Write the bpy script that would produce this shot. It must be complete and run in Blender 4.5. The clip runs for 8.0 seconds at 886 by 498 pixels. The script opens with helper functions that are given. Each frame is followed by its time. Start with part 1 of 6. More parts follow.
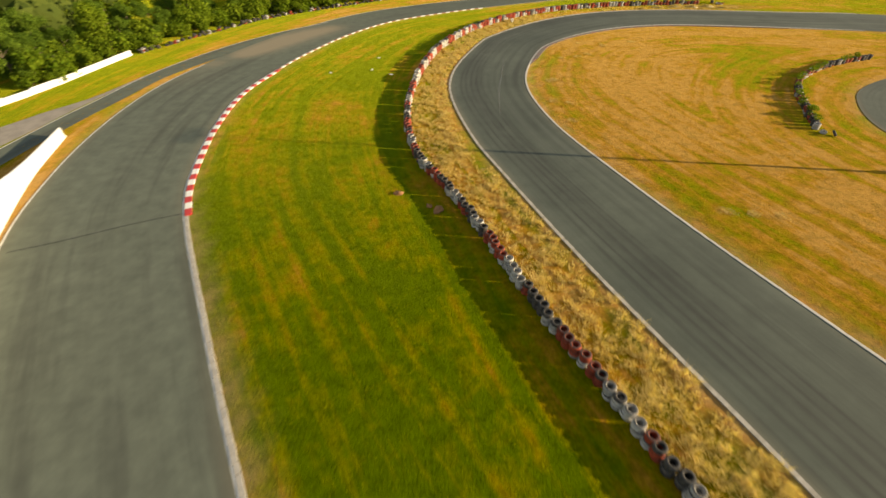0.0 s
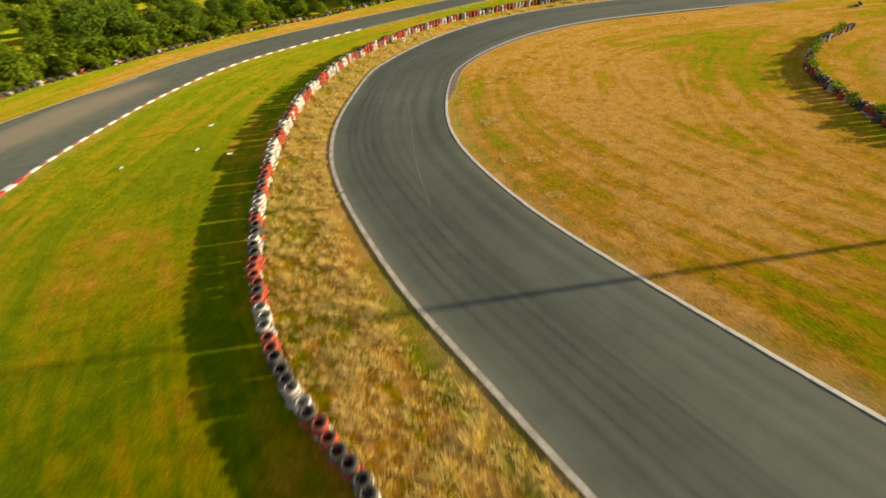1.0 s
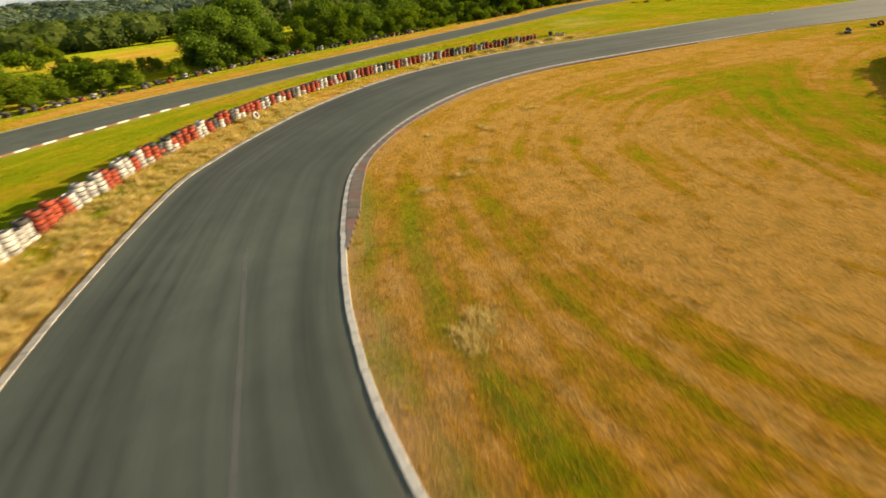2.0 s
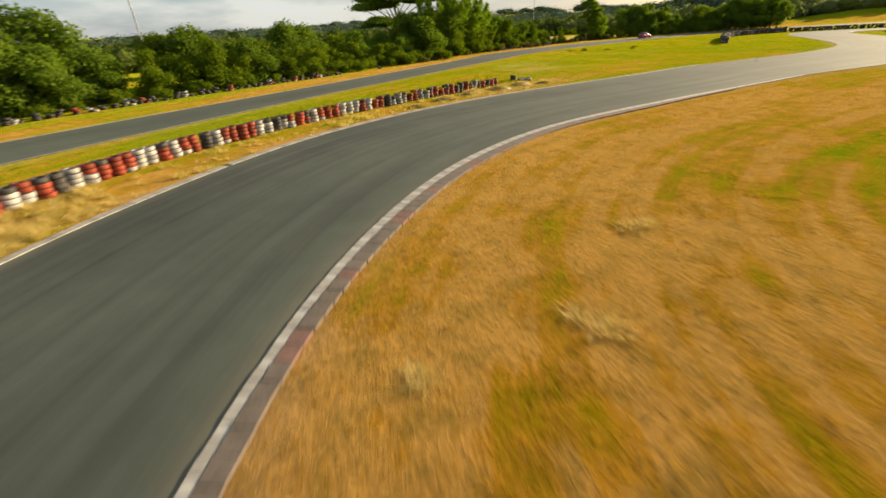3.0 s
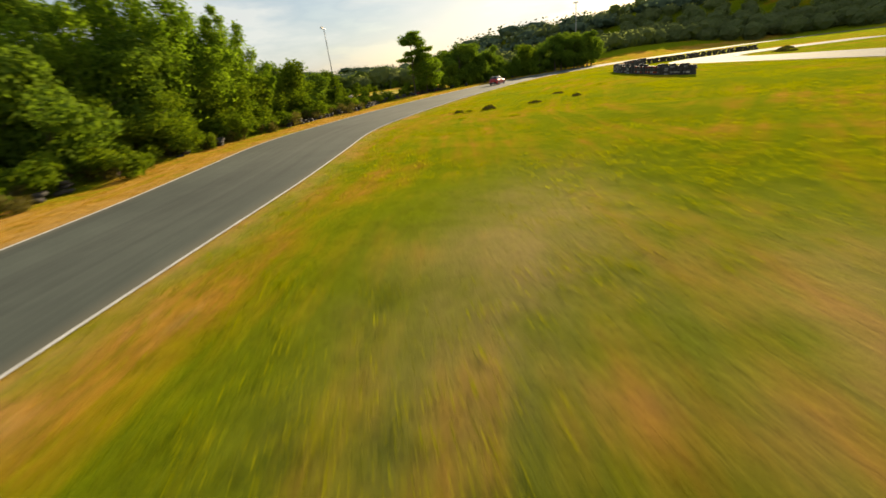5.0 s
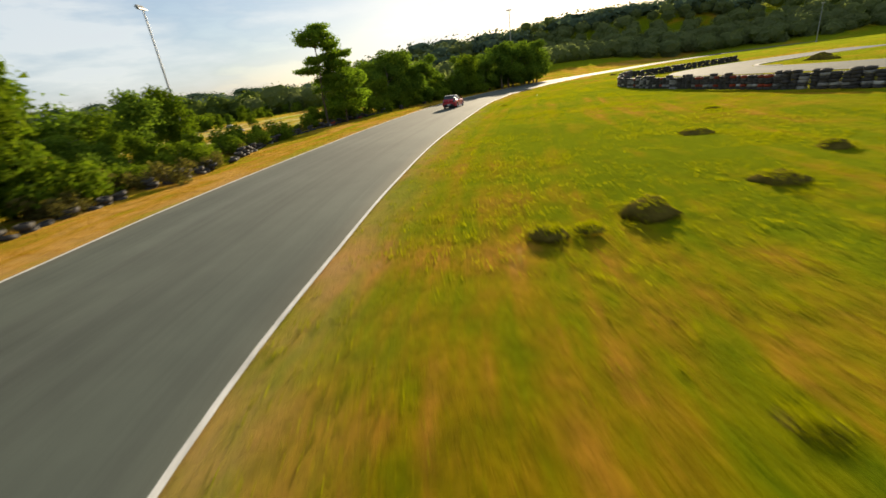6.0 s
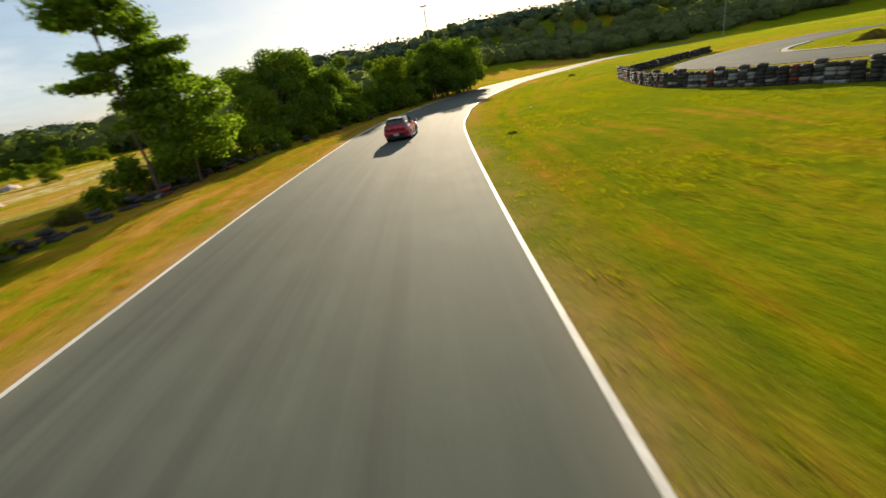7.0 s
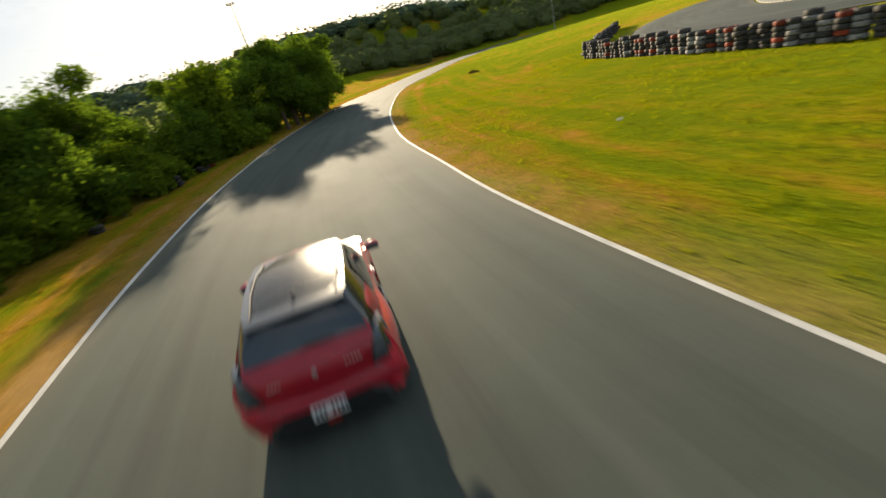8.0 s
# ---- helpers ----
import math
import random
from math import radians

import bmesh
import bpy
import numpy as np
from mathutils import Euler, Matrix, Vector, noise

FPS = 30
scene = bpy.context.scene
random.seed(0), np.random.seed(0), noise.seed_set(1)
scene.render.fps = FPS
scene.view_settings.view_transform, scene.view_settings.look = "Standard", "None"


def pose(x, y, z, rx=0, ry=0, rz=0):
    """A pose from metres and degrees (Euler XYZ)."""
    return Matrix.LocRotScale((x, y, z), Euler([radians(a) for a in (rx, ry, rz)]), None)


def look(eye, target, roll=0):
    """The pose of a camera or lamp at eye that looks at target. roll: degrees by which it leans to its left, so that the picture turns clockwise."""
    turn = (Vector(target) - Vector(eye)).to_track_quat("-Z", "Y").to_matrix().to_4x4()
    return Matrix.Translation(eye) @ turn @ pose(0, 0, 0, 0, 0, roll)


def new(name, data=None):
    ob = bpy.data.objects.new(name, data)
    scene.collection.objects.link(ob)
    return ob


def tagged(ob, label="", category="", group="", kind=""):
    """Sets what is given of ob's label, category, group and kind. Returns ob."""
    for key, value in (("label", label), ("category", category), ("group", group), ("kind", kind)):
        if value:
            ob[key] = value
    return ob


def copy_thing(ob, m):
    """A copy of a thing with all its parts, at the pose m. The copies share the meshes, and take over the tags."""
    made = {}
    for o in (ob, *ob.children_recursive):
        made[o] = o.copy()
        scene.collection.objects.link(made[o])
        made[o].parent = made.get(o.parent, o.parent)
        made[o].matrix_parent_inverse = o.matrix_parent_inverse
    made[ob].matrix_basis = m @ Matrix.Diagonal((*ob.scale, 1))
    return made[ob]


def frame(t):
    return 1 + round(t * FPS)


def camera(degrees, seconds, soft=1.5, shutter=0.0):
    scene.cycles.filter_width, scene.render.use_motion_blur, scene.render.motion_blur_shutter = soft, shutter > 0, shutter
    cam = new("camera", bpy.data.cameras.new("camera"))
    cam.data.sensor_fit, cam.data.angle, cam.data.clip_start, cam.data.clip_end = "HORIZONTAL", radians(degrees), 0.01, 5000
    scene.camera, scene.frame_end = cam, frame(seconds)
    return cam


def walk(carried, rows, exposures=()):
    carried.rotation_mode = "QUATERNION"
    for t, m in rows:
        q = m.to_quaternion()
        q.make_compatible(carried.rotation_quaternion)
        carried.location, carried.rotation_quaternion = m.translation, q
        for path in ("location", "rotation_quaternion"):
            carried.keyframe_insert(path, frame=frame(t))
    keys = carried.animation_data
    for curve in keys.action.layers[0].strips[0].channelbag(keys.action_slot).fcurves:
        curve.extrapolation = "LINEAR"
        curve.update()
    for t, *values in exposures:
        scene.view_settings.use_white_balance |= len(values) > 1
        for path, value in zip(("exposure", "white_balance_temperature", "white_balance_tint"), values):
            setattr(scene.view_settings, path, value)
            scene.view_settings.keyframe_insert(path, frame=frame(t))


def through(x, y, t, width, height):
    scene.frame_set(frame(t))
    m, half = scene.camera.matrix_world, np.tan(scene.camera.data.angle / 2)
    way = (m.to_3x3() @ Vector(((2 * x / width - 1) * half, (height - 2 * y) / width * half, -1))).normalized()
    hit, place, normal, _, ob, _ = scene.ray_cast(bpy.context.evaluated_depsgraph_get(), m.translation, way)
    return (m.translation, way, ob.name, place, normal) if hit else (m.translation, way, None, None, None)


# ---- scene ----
cam = camera(92.0, 8.0, soft=1.5, shutter=0.26)
PATH = [
    (0, (0.124, 0.049, 18.680), (0.124, 1.568, 17.379), -0.54),
    (0.5, (0.857, 11.068, 16.401), (1.005, 12.595, 15.117), -3.23),
    (1, (2.336, 22.705, 13.768), (2.667, 24.228, 12.515), -5.11),
    (1.5, (4.913, 34.364, 10.927), (5.458, 35.885, 9.748), -6.39),
    (2, (9.205, 46.280, 8.267), (9.965, 47.786, 7.192), -5.44),
    (2.2, (10.793, 50.135, 7.850), (11.629, 51.617, 6.799), -4.98),
    (3.3, (21.630, 71.994, 4.895), (22.888, 73.278, 4.018), -3.96),
    (3.5, (24.960, 77.094, 4.899), (26.304, 78.301, 4.040), -5.34),
    (4, (36.151, 88.308, 4.068), (37.657, 89.338, 3.250), -7.04),
    (4.5, (46.932, 96.673, 3.483), (48.534, 97.578, 2.700), -7.18),
    (4.7, (51.707, 100.237, 3.461), (53.346, 101.085, 2.689), -7.14),
    (5.8, (83.524, 117.909, 3.588), (85.330, 118.341, 2.845), -7.02),
    (6, (88.426, 119.534, 3.451), (90.249, 119.911, 2.718), -7.24),
    (6.5, (100.720, 123.197, 3.619), (102.567, 123.414, 2.884), -7.92),
    (7, (113.197, 126.022, 3.591), (115.055, 126.025, 2.850), -10.04),
    (7.5, (126.310, 127.538, 3.417), (128.137, 127.269, 2.648), -12.76),
    (8, (139.115, 127.511, 3.368), (140.838, 126.905, 2.554), -15.89),
]
walk(cam, [(t, look(eye, target, roll)) for t, eye, target, roll in PATH], exposures=[(0.0, 1.20, 7400, 10), (2.2, 1.22, 7400, 10), (4.7, 1.24, 7500, 10), (6.0, 1.22, 6750, 10), (8.0, 1.20, 6750, 10)])

# ---------------------------------------------------------------- light
SUN_AZ, SUN_EL = 97.6, 14.0
sun_way = Vector((math.sin(radians(SUN_AZ)) * math.cos(radians(SUN_EL)), math.cos(radians(SUN_AZ)) * math.cos(radians(SUN_EL)), math.sin(radians(SUN_EL))))
sun = new("sun", bpy.data.lights.new("sun", "SUN"))
sun.data.energy, sun.data.angle, sun.data.color = 5.0, radians(0.7), (1.0, 0.84, 0.60)
sun.matrix_world = look(sun_way * 400, (0, 0, 0))

world = bpy.data.worlds.new("sky")
scene.world = world
world.use_nodes = True
wn, wl = world.node_tree.nodes, world.node_tree.links
sky = wn.new("ShaderNodeTexSky")
sky.sky_type, sky.sun_disc = "NISHITA", False
sky.sun_elevation, sky.sun_rotation = radians(SUN_EL), radians(SUN_AZ)
sky.air_density, sky.dust_density, sky.ozone_density = 1.0, 1.0, 1.0
tc = wn.new("ShaderNodeTexCoord")
mp = wn.new("ShaderNodeMapping")
mp.inputs["Scale"].default_value = (1.0, 1.0, 4.5)
cl = wn.new("ShaderNodeTexNoise")
cl.inputs["Scale"].default_value, cl.inputs["Detail"].default_value, cl.inputs["Roughness"].default_value = 3.2, 7.0, 0.55
cr = wn.new("ShaderNodeValToRGB")
cr.color_ramp.elements[0].position, cr.color_ramp.elements[1].position = 0.36, 0.68
cr.color_ramp.elements[0].color, cr.color_ramp.elements[1].color = (0.55, 0.55, 0.55, 1), (0.93, 0.93, 0.93, 1)
gain = wn.new("ShaderNodeMix")
gain.data_type, gain.blend_type = "RGBA", "MIX"
pale = wn.new("ShaderNodeMix")
pale.data_type, pale.blend_type = "RGBA", "MULTIPLY"
pale.inputs[0].default_value = 0.0
thin = wn.new("ShaderNodeValToRGB")
thin.color_ramp.elements[0].color, thin.color_ramp.elements[1].color = (1.7, 2.45, 3.6, 1), (4.1, 4.5, 4.9, 1)
thin.color_ramp.elements[0].position, thin.color_ramp.elements[1].position = 0.42, 0.58
wl.new(tc.outputs["Generated"], mp.inputs["Vector"])
wl.new(mp.outputs["Vector"], cl.inputs["Vector"])
wl.new(cl.outputs["Fac"], cr.inputs["Fac"])
wl.new(cl.outputs["Fac"], thin.inputs["Fac"])
wl.new(thin.outputs["Color"], pale.inputs[6])
wl.new(cr.outputs["Color"], gain.inputs[0])
wl.new(sky.outputs["Color"], gain.inputs[6])
wl.new(pale.outputs[2], gain.inputs[7])
wl.new(gain.outputs[2], wn["Background"].inputs["Color"])
wn["Background"].inputs["Strength"].default_value = 0.075


# ---------------------------------------------------------------- small tools
def curve_pts(ctrl, step=1.0):
    """Evenly spaced points of a smooth line through control rows; extra columns glide along."""
    c = np.array(ctrl, float)
    c = np.vstack([2 * c[0] - c[1], c, 2 * c[-1] - c[-2]])
    out = []
    for i in range(1, len(c) - 2):
        p0, p1, p2, p3 = c[i - 1 : i + 3]
        for u in np.linspace(0, 1, 24, endpoint=False):
            out.append(0.5 * (2 * p1 + (p2 - p0) * u + (2 * p0 - 5 * p1 + 4 * p2 - p3) * u * u + (3 * p1 - p0 - 3 * p2 + p3) * u**3))
    out = np.array(out + [c[-2]])
    d = np.r_[0, np.cumsum(np.hypot(*np.diff(out[:, :2], axis=0).T))]
    s = np.arange(0, d[-1], step)
    return np.stack([np.interp(s, d, out[:, k]) for k in range(out.shape[1])], 1)


def left_of(pts):
    """Unit normals to the left of a line of points."""
    t = np.gradient(pts[:, :2], axis=0)
    t /= np.linalg.norm(t, axis=1, keepdims=True) + 1e-9
    return np.stack([-t[:, 1], t[:, 0]], 1)


def shifted(pts, d):
    return pts[:, :2] + left_of(pts) * (np.asarray(d)[:, None] if np.ndim(d) else d)


def far_from(xy, line):
    """Distance of many places from a line of points."""
    xy = np.asarray(xy, float)
    best = np.full(len(xy), 1e9)
    for a in range(0, len(line), 40):
        best = np.minimum(best, np.sqrt(((xy[:, None, :] - line[None, a : a + 40, :2]) ** 2).sum(-1)).min(1))
    return best


def right_side(xy, line):
    """True where a place lies to the right of a line of points."""
    xy, nrm = np.asarray(xy, float), left_of(line)
    out = np.zeros(len(xy), bool)
    for a in range(0, len(xy), 4000):
        j = ((xy[a : a + 4000, None, :] - line[None, :, :2]) ** 2).sum(-1).argmin(1)
        out[a : a + 4000] = ((xy[a : a + 4000] - line[j, :2]) * nrm[j]).sum(1) < 0.15
    return out


def mesh_obj(name, verts, faces, material=None, smooth=False):
    me = bpy.data.meshes.new(name)
    me.from_pydata([tuple(v) for v in verts], [], [tuple(f) for f in faces])
    if material:
        me.materials.append(material)
    if smooth:
        me.polygons.foreach_set("use_smooth", [True] * len(me.polygons))
    me.update()
    return new(name, me)


def tri_soup(name, tris, material):
    """One mesh of loose triangles (n, 3, 3)."""
    tris = np.asarray(tris, np.float32).reshape(-1, 3, 3)
    me = bpy.data.meshes.new(name)
    n = len(tris)
    me.vertices.add(3 * n)
    me.vertices.foreach_set("co", tris.ravel())
    me.loops.add(3 * n)
    me.loops.foreach_set("vertex_index", np.arange(3 * n, dtype=np.int32))
    me.polygons.add(n)
    me.polygons.foreach_set("loop_start", np.arange(0, 3 * n, 3, dtype=np.int32))
    me.update()
    me.validate()
    me.materials.append(material)
    return new(name, me)


def bm_data(name, bm, material, smooth=False):
    me = bpy.data.meshes.new(name)
    bm.to_mesh(me)
    bm.free()
    if material:
        me.materials.append(material)
    if smooth:
        me.polygons.foreach_set("use_smooth", [True] * len(me.polygons))
    return me


def part(name, bm, material, parent, label="", smooth=False):
    ob = new(name, bm_data(name, bm, material, smooth))
    ob.parent = parent
    return tagged(ob, label)


def slab(bm, lo, hi, bevel=0.0, m=None):
    """A box between two corners, bevelled, added to bm."""
    lo, hi = Vector(lo), Vector(hi)
    got = bmesh.ops.create_cube(bm, size=1.0, matrix=Matrix.Translation((lo + hi) / 2) @ Matrix.Diagonal((*(hi - lo), 1)))
    if bevel:
        edges = list({e for v in got["verts"] for e in v.link_edges})
        got = {"verts": list({v for f in bmesh.ops.bevel(bm, geom=edges, offset=bevel, segments=2, affect="EDGES")["faces"] for v in f.verts} | {v for v in got["verts"] if v.is_valid})}
    if m is not None:
        bmesh.ops.transform(bm, matrix=m, verts=[v for v in got["verts"] if v.is_valid])
    return bm


def rod(bm, a, b, ra, rb=None, seg=10):
    """A round bar from a to b, added to bm."""
    a, b = Vector(a), Vector(b)
    m = Matrix.Translation((a + b) / 2) @ (b - a).to_track_quat("Z", "Y").to_matrix().to_4x4()
    bmesh.ops.create_cone(bm, cap_ends=True, segments=seg, radius1=ra, radius2=ra if rb is None else rb, depth=(b - a).length, matrix=m)
    return bm


def lathe(profile, seg=20, axis="Z"):
    """A closed ring of revolution from (radius, height) rows, as vertices and quads."""
    n = len(profile)
    v, q = [], []
    for s in range(seg):
        a = 2 * math.pi * s / seg
        for rr, h in profile:
            v.append((rr * math.cos(a), rr * math.sin(a), h) if axis == "Z" else (h, rr * math.cos(a), rr * math.sin(a)))
    for s in range(seg):
        for k in range(n):
            q.append((s * n + k, ((s + 1) % seg) * n + k, ((s + 1) % seg) * n + (k + 1) % n, s * n + (k + 1) % n))
    return v, q


# ---------------------------------------------------------------- materials
def material(name, rough=0.8, metal=0.0, spec=0.5):
    m = bpy.data.materials.new(name)
    m.use_nodes = True
    b = m.node_tree.nodes["Principled BSDF"]
    b.inputs["Roughness"].default_value, b.inputs["Metallic"].default_value = rough, metal
    b.inputs["Specular IOR Level"].default_value = spec
    return m, m.node_tree.nodes, m.node_tree.links, b


def noise_at(n, l, scale, detail=4.0, rough=0.55, vec=None, stretch=None):
    t = n.new("ShaderNodeTexNoise")
    t.inputs["Scale"].default_value, t.inputs["Detail"].default_value, t.inputs["Roughness"].default_value = scale, detail, rough
    if vec is None:
        vec = n.new("ShaderNodeNewGeometry").outputs["Position"]
    if stretch:
        p = n.new("ShaderNodeMapping")
        p.inputs["Scale"].default_value = stretch
        l.new(vec, p.inputs["Vector"])
        vec = p.outputs["Vector"]
    l.new(vec, t.inputs["Vector"])
    return t.outputs["Fac"]


def ramp(n, l, fac, stops):
    r = n.new("ShaderNodeValToRGB")
    e = r.color_ramp.elements
    while len(e) < len(stops):
        e.new(0.5)
    for k, (p, c) in enumerate(stops):
        e[k].position, e[k].color = p, (*c, 1.0)
    l.new(fac, r.inputs["Fac"])
    return r.outputs["Color"]


def mixed(n, l, fac, a, b, how="MIX"):
    m = n.new("ShaderNodeMix")
    m.data_type, m.blend_type = "RGBA", how
    for sock, v in ((m.inputs[0], fac), (m.inputs[6], a), (m.inputs[7], b)):
        if isinstance(v, (int, float)):
            sock.default_value = v
        elif isinstance(v, tuple):
            sock.default_value = (*v, 1.0)
        else:
            l.new(v, sock)
    return m.outputs[2]


def sums(n, l, how, a, b, clamp=False):
    m = n.new("ShaderNodeMath")
    m.operation, m.use_clamp = how, clamp
    for k, v in enumerate((a, b)):
        if isinstance(v, (int, float)):
            m.inputs[k].default_value = v
        else:
            l.new(v, m.inputs[k])
    return m.outputs[0]


def bumped(n, l, b, height, strength=0.4, dist=0.02):
    p = n.new("ShaderNodeBump")
    p.inputs["Strength"].default_value, p.inputs["Distance"].default_value = strength, dist
    l.new(height, p.inputs["Height"])
    l.new(p.outputs["Normal"], b.inputs["Normal"])


def plain(name, colour, rough=0.6, metal=0.0, spec=0.5, vary=0.25, scale=6.0, bump=0.0, coat=0.0):
    """A painted or moulded surface with mottling at two scales."""
    m, n, l, b = material(name, rough, metal, spec)
    dark = tuple(c * (1 - vary) for c in colour)
    big, small = noise_at(n, l, scale, 5.0), noise_at(n, l, scale * 9, 3.0)
    fac = sums(n, l, "MULTIPLY", sums(n, l, "ADD", big, small), 0.5)
    l.new(ramp(n, l, fac, [(0.35, dark), (0.65, colour)]), b.inputs["Base Color"])
    if bump:
        bumped(n, l, b, small, bump, 0.01)
    if coat:
        b.inputs["Coat Weight"].default_value, b.inputs["Coat Roughness"].default_value = coat, 0.04
    return m


def asphalt_material():
    m, n, l, b = material("asphalt", 0.85, spec=0.22)
    pos = n.new("ShaderNodeNewGeometry").outputs["Position"]
    big = noise_at(n, l, 0.09, 5.0, 0.6, pos)
    mid = noise_at(n, l, 0.9, 6.0, 0.62, pos)
    grit = noise_at(n, l, 55.0, 2.0, 0.6, pos)
    base = ramp(n, l, big, [(0.3, (0.062, 0.074, 0.060)), (0.7, (0.104, 0.120, 0.095))])
    base = mixed(n, l, 0.34, base, ramp(n, l, mid, [(0.3, (0.52, 0.52, 0.50)), (0.7, (1.0, 1.0, 0.98))]), "MULTIPLY")
    base = mixed(n, l, 0.6, base, ramp(n, l, grit, [(0.3, (0.55, 0.55, 0.55)), (0.7, (1.0, 1.0, 1.0))]), "MULTIPLY")
    at = n.new("ShaderNodeAttribute")
    at.attribute_name = "wear"
    rub = sums(n, l, "MULTIPLY", at.outputs["Fac"], ramp(n, l, noise_at(n, l, 0.5, 4.0, 0.6, pos), [(0.3, (0.35, 0.35, 0.35)), (0.7, (1, 1, 1))]))
    base = mixed(n, l, rub, base, (0.026, 0.026, 0.024))
    run = n.new("ShaderNodeAttribute")
    run.attribute_name = "run"
    streak = noise_at(n, l, 1.0, 4.0, 0.6, run.outputs["Vector"], (1.3, 0.03, 1.0))
    base = mixed(n, l, ramp(n, l, streak, [(0.50, (0, 0, 0)), (0.72, (0.52,) * 3)]), base, (0.030, 0.032, 0.028))
    base = mixed(n, l, ramp(n, l, streak, [(0.28, (0.2,) * 3), (0.46, (0, 0, 0))]), base, (0.130, 0.140, 0.118))
    # paler grey-green base by attribute, with its own dark skid streaks
    old = n.new("ShaderNodeAttribute")
    old.attribute_name = "pale_base"
    base = mixed(n, l, old.outputs["Fac"], base, mixed(n, l, 0.7, (0.135, 0.150, 0.110), ramp(n, l, mid, [(0.3, (0.52,) * 3), (0.68, (1,) * 3)]), "MULTIPLY"))
    skid = noise_at(n, l, 1.0, 4.0, 0.6, run.outputs["Vector"], (0.7, 0.05, 1.0))
    base = mixed(n, l, sums(n, l, "MULTIPLY", old.outputs["Fac"], ramp(n, l, skid, [(0.52, (0, 0, 0)), (0.68, (0.9,) * 3)])), base, (0.045, 0.048, 0.038))
    dust = n.new("ShaderNodeAttribute")
    dust.attribute_name = "dust"
    base = mixed(n, l, dust.outputs["Fac"], base, (0.25, 0.20, 0.13))
    l.new(base, b.inputs["Base Color"])
    l.new(ramp(n, l, mid, [(0.3, (0.87,) * 3), (0.7, (0.91,) * 3)]), b.inputs["Roughness"])
    bumped(n, l, b, grit, 0.35, 0.006)
    return m


def ground_material():
    m, n, l, b = material("grass_ground", 0.95, spec=0.0)
    pos = n.new("ShaderNodeNewGeometry").outputs["Position"]
    at = n.new("ShaderNodeAttribute")
    at.attribute_name = "dry"
    soil = n.new("ShaderNodeAttribute")
    soil.attribute_name = "soil"
    big = noise_at(n, l, 0.06, 6.0, 0.62, pos)
    mid = noise_at(n, l, 0.45, 6.0, 0.65, pos)
    fine = noise_at(n, l, 7.0, 5.0, 0.7, pos)
    mow = n.new("ShaderNodeAttribute")
    mow.attribute_name = "mow"
    lanes = noise_at(n, l, 1.0, 5.0, 0.6, mow.outputs["Vector"], (0.9, 0.07, 1.0))
    d = sums(n, l, "ADD", at.outputs["Fac"], sums(n, l, "MULTIPLY", sums(n, l, "SUBTRACT", big, 0.5), 2.6))
    d = sums(n, l, "ADD", d, sums(n, l, "MULTIPLY", sums(n, l, "SUBTRACT", lanes, 0.5), 2.3))
    d = sums(n, l, "ADD", d, sums(n, l, "MULTIPLY", sums(n, l, "SUBTRACT", mid, 0.5), 1.4), True)
    col = ramp(n, l, d, [(0.0, (0.070, 0.105, 0.001)), (0.3, (0.155, 0.150, 0.001)), (0.55, (0.230, 0.148, 0.003)), (0.8, (0.36, 0.166, 0.015)), (1.0, (0.43, 0.225, 0.055))])
    col = mixed(n, l, 0.75, col, ramp(n, l, fine, [(0.28, (0.30, 0.32, 0.28)), (0.7, (1.0, 1.0, 1.0))]), "MULTIPLY")
    clump = noise_at(n, l, 1.3, 4.0, 0.6, pos)
    col = mixed(n, l, 0.6, col, ramp(n, l, clump, [(0.36, (0.42, 0.52, 0.42)), (0.56, (1.0, 1.0, 1.0))]), "MULTIPLY")
    stony = n.new("ShaderNodeAttribute")
    stony.attribute_name = "stony"
    col = mixed(n, l, sums(n, l, "MULTIPLY", stony.outputs["Fac"], ramp(n, l, noise_at(n, l, 0.9, 5.0, 0.65, pos), [(0.42, (0, 0, 0)), (0.56, (1,) * 3)]), True), col, (0.44, 0.38, 0.31))
    s = sums(n, l, "MULTIPLY", soil.outputs["Fac"], ramp(n, l, mid, [(0.3, (0.2,) * 3), (0.6, (1,) * 3)]), True)
    col = mixed(n, l, s, col, (0.27, 0.17, 0.09))
    l.new(col, b.inputs["Base Color"])
    b.inputs["Sheen Weight"].default_value, b.inputs["Sheen Roughness"].default_value = 0.38, 0.38
    l.new(ramp(n, l, d, [(0.1, (0.70, 0.76, 0.05)), (0.45, (0.82, 0.68, 0.07)), (0.85, (0.92, 0.58, 0.13))]), b.inputs["Sheen Tint"])
    bumped(n, l, b, sums(n, l, "ADD", fine, mid), 0.9, 0.10)
    return m


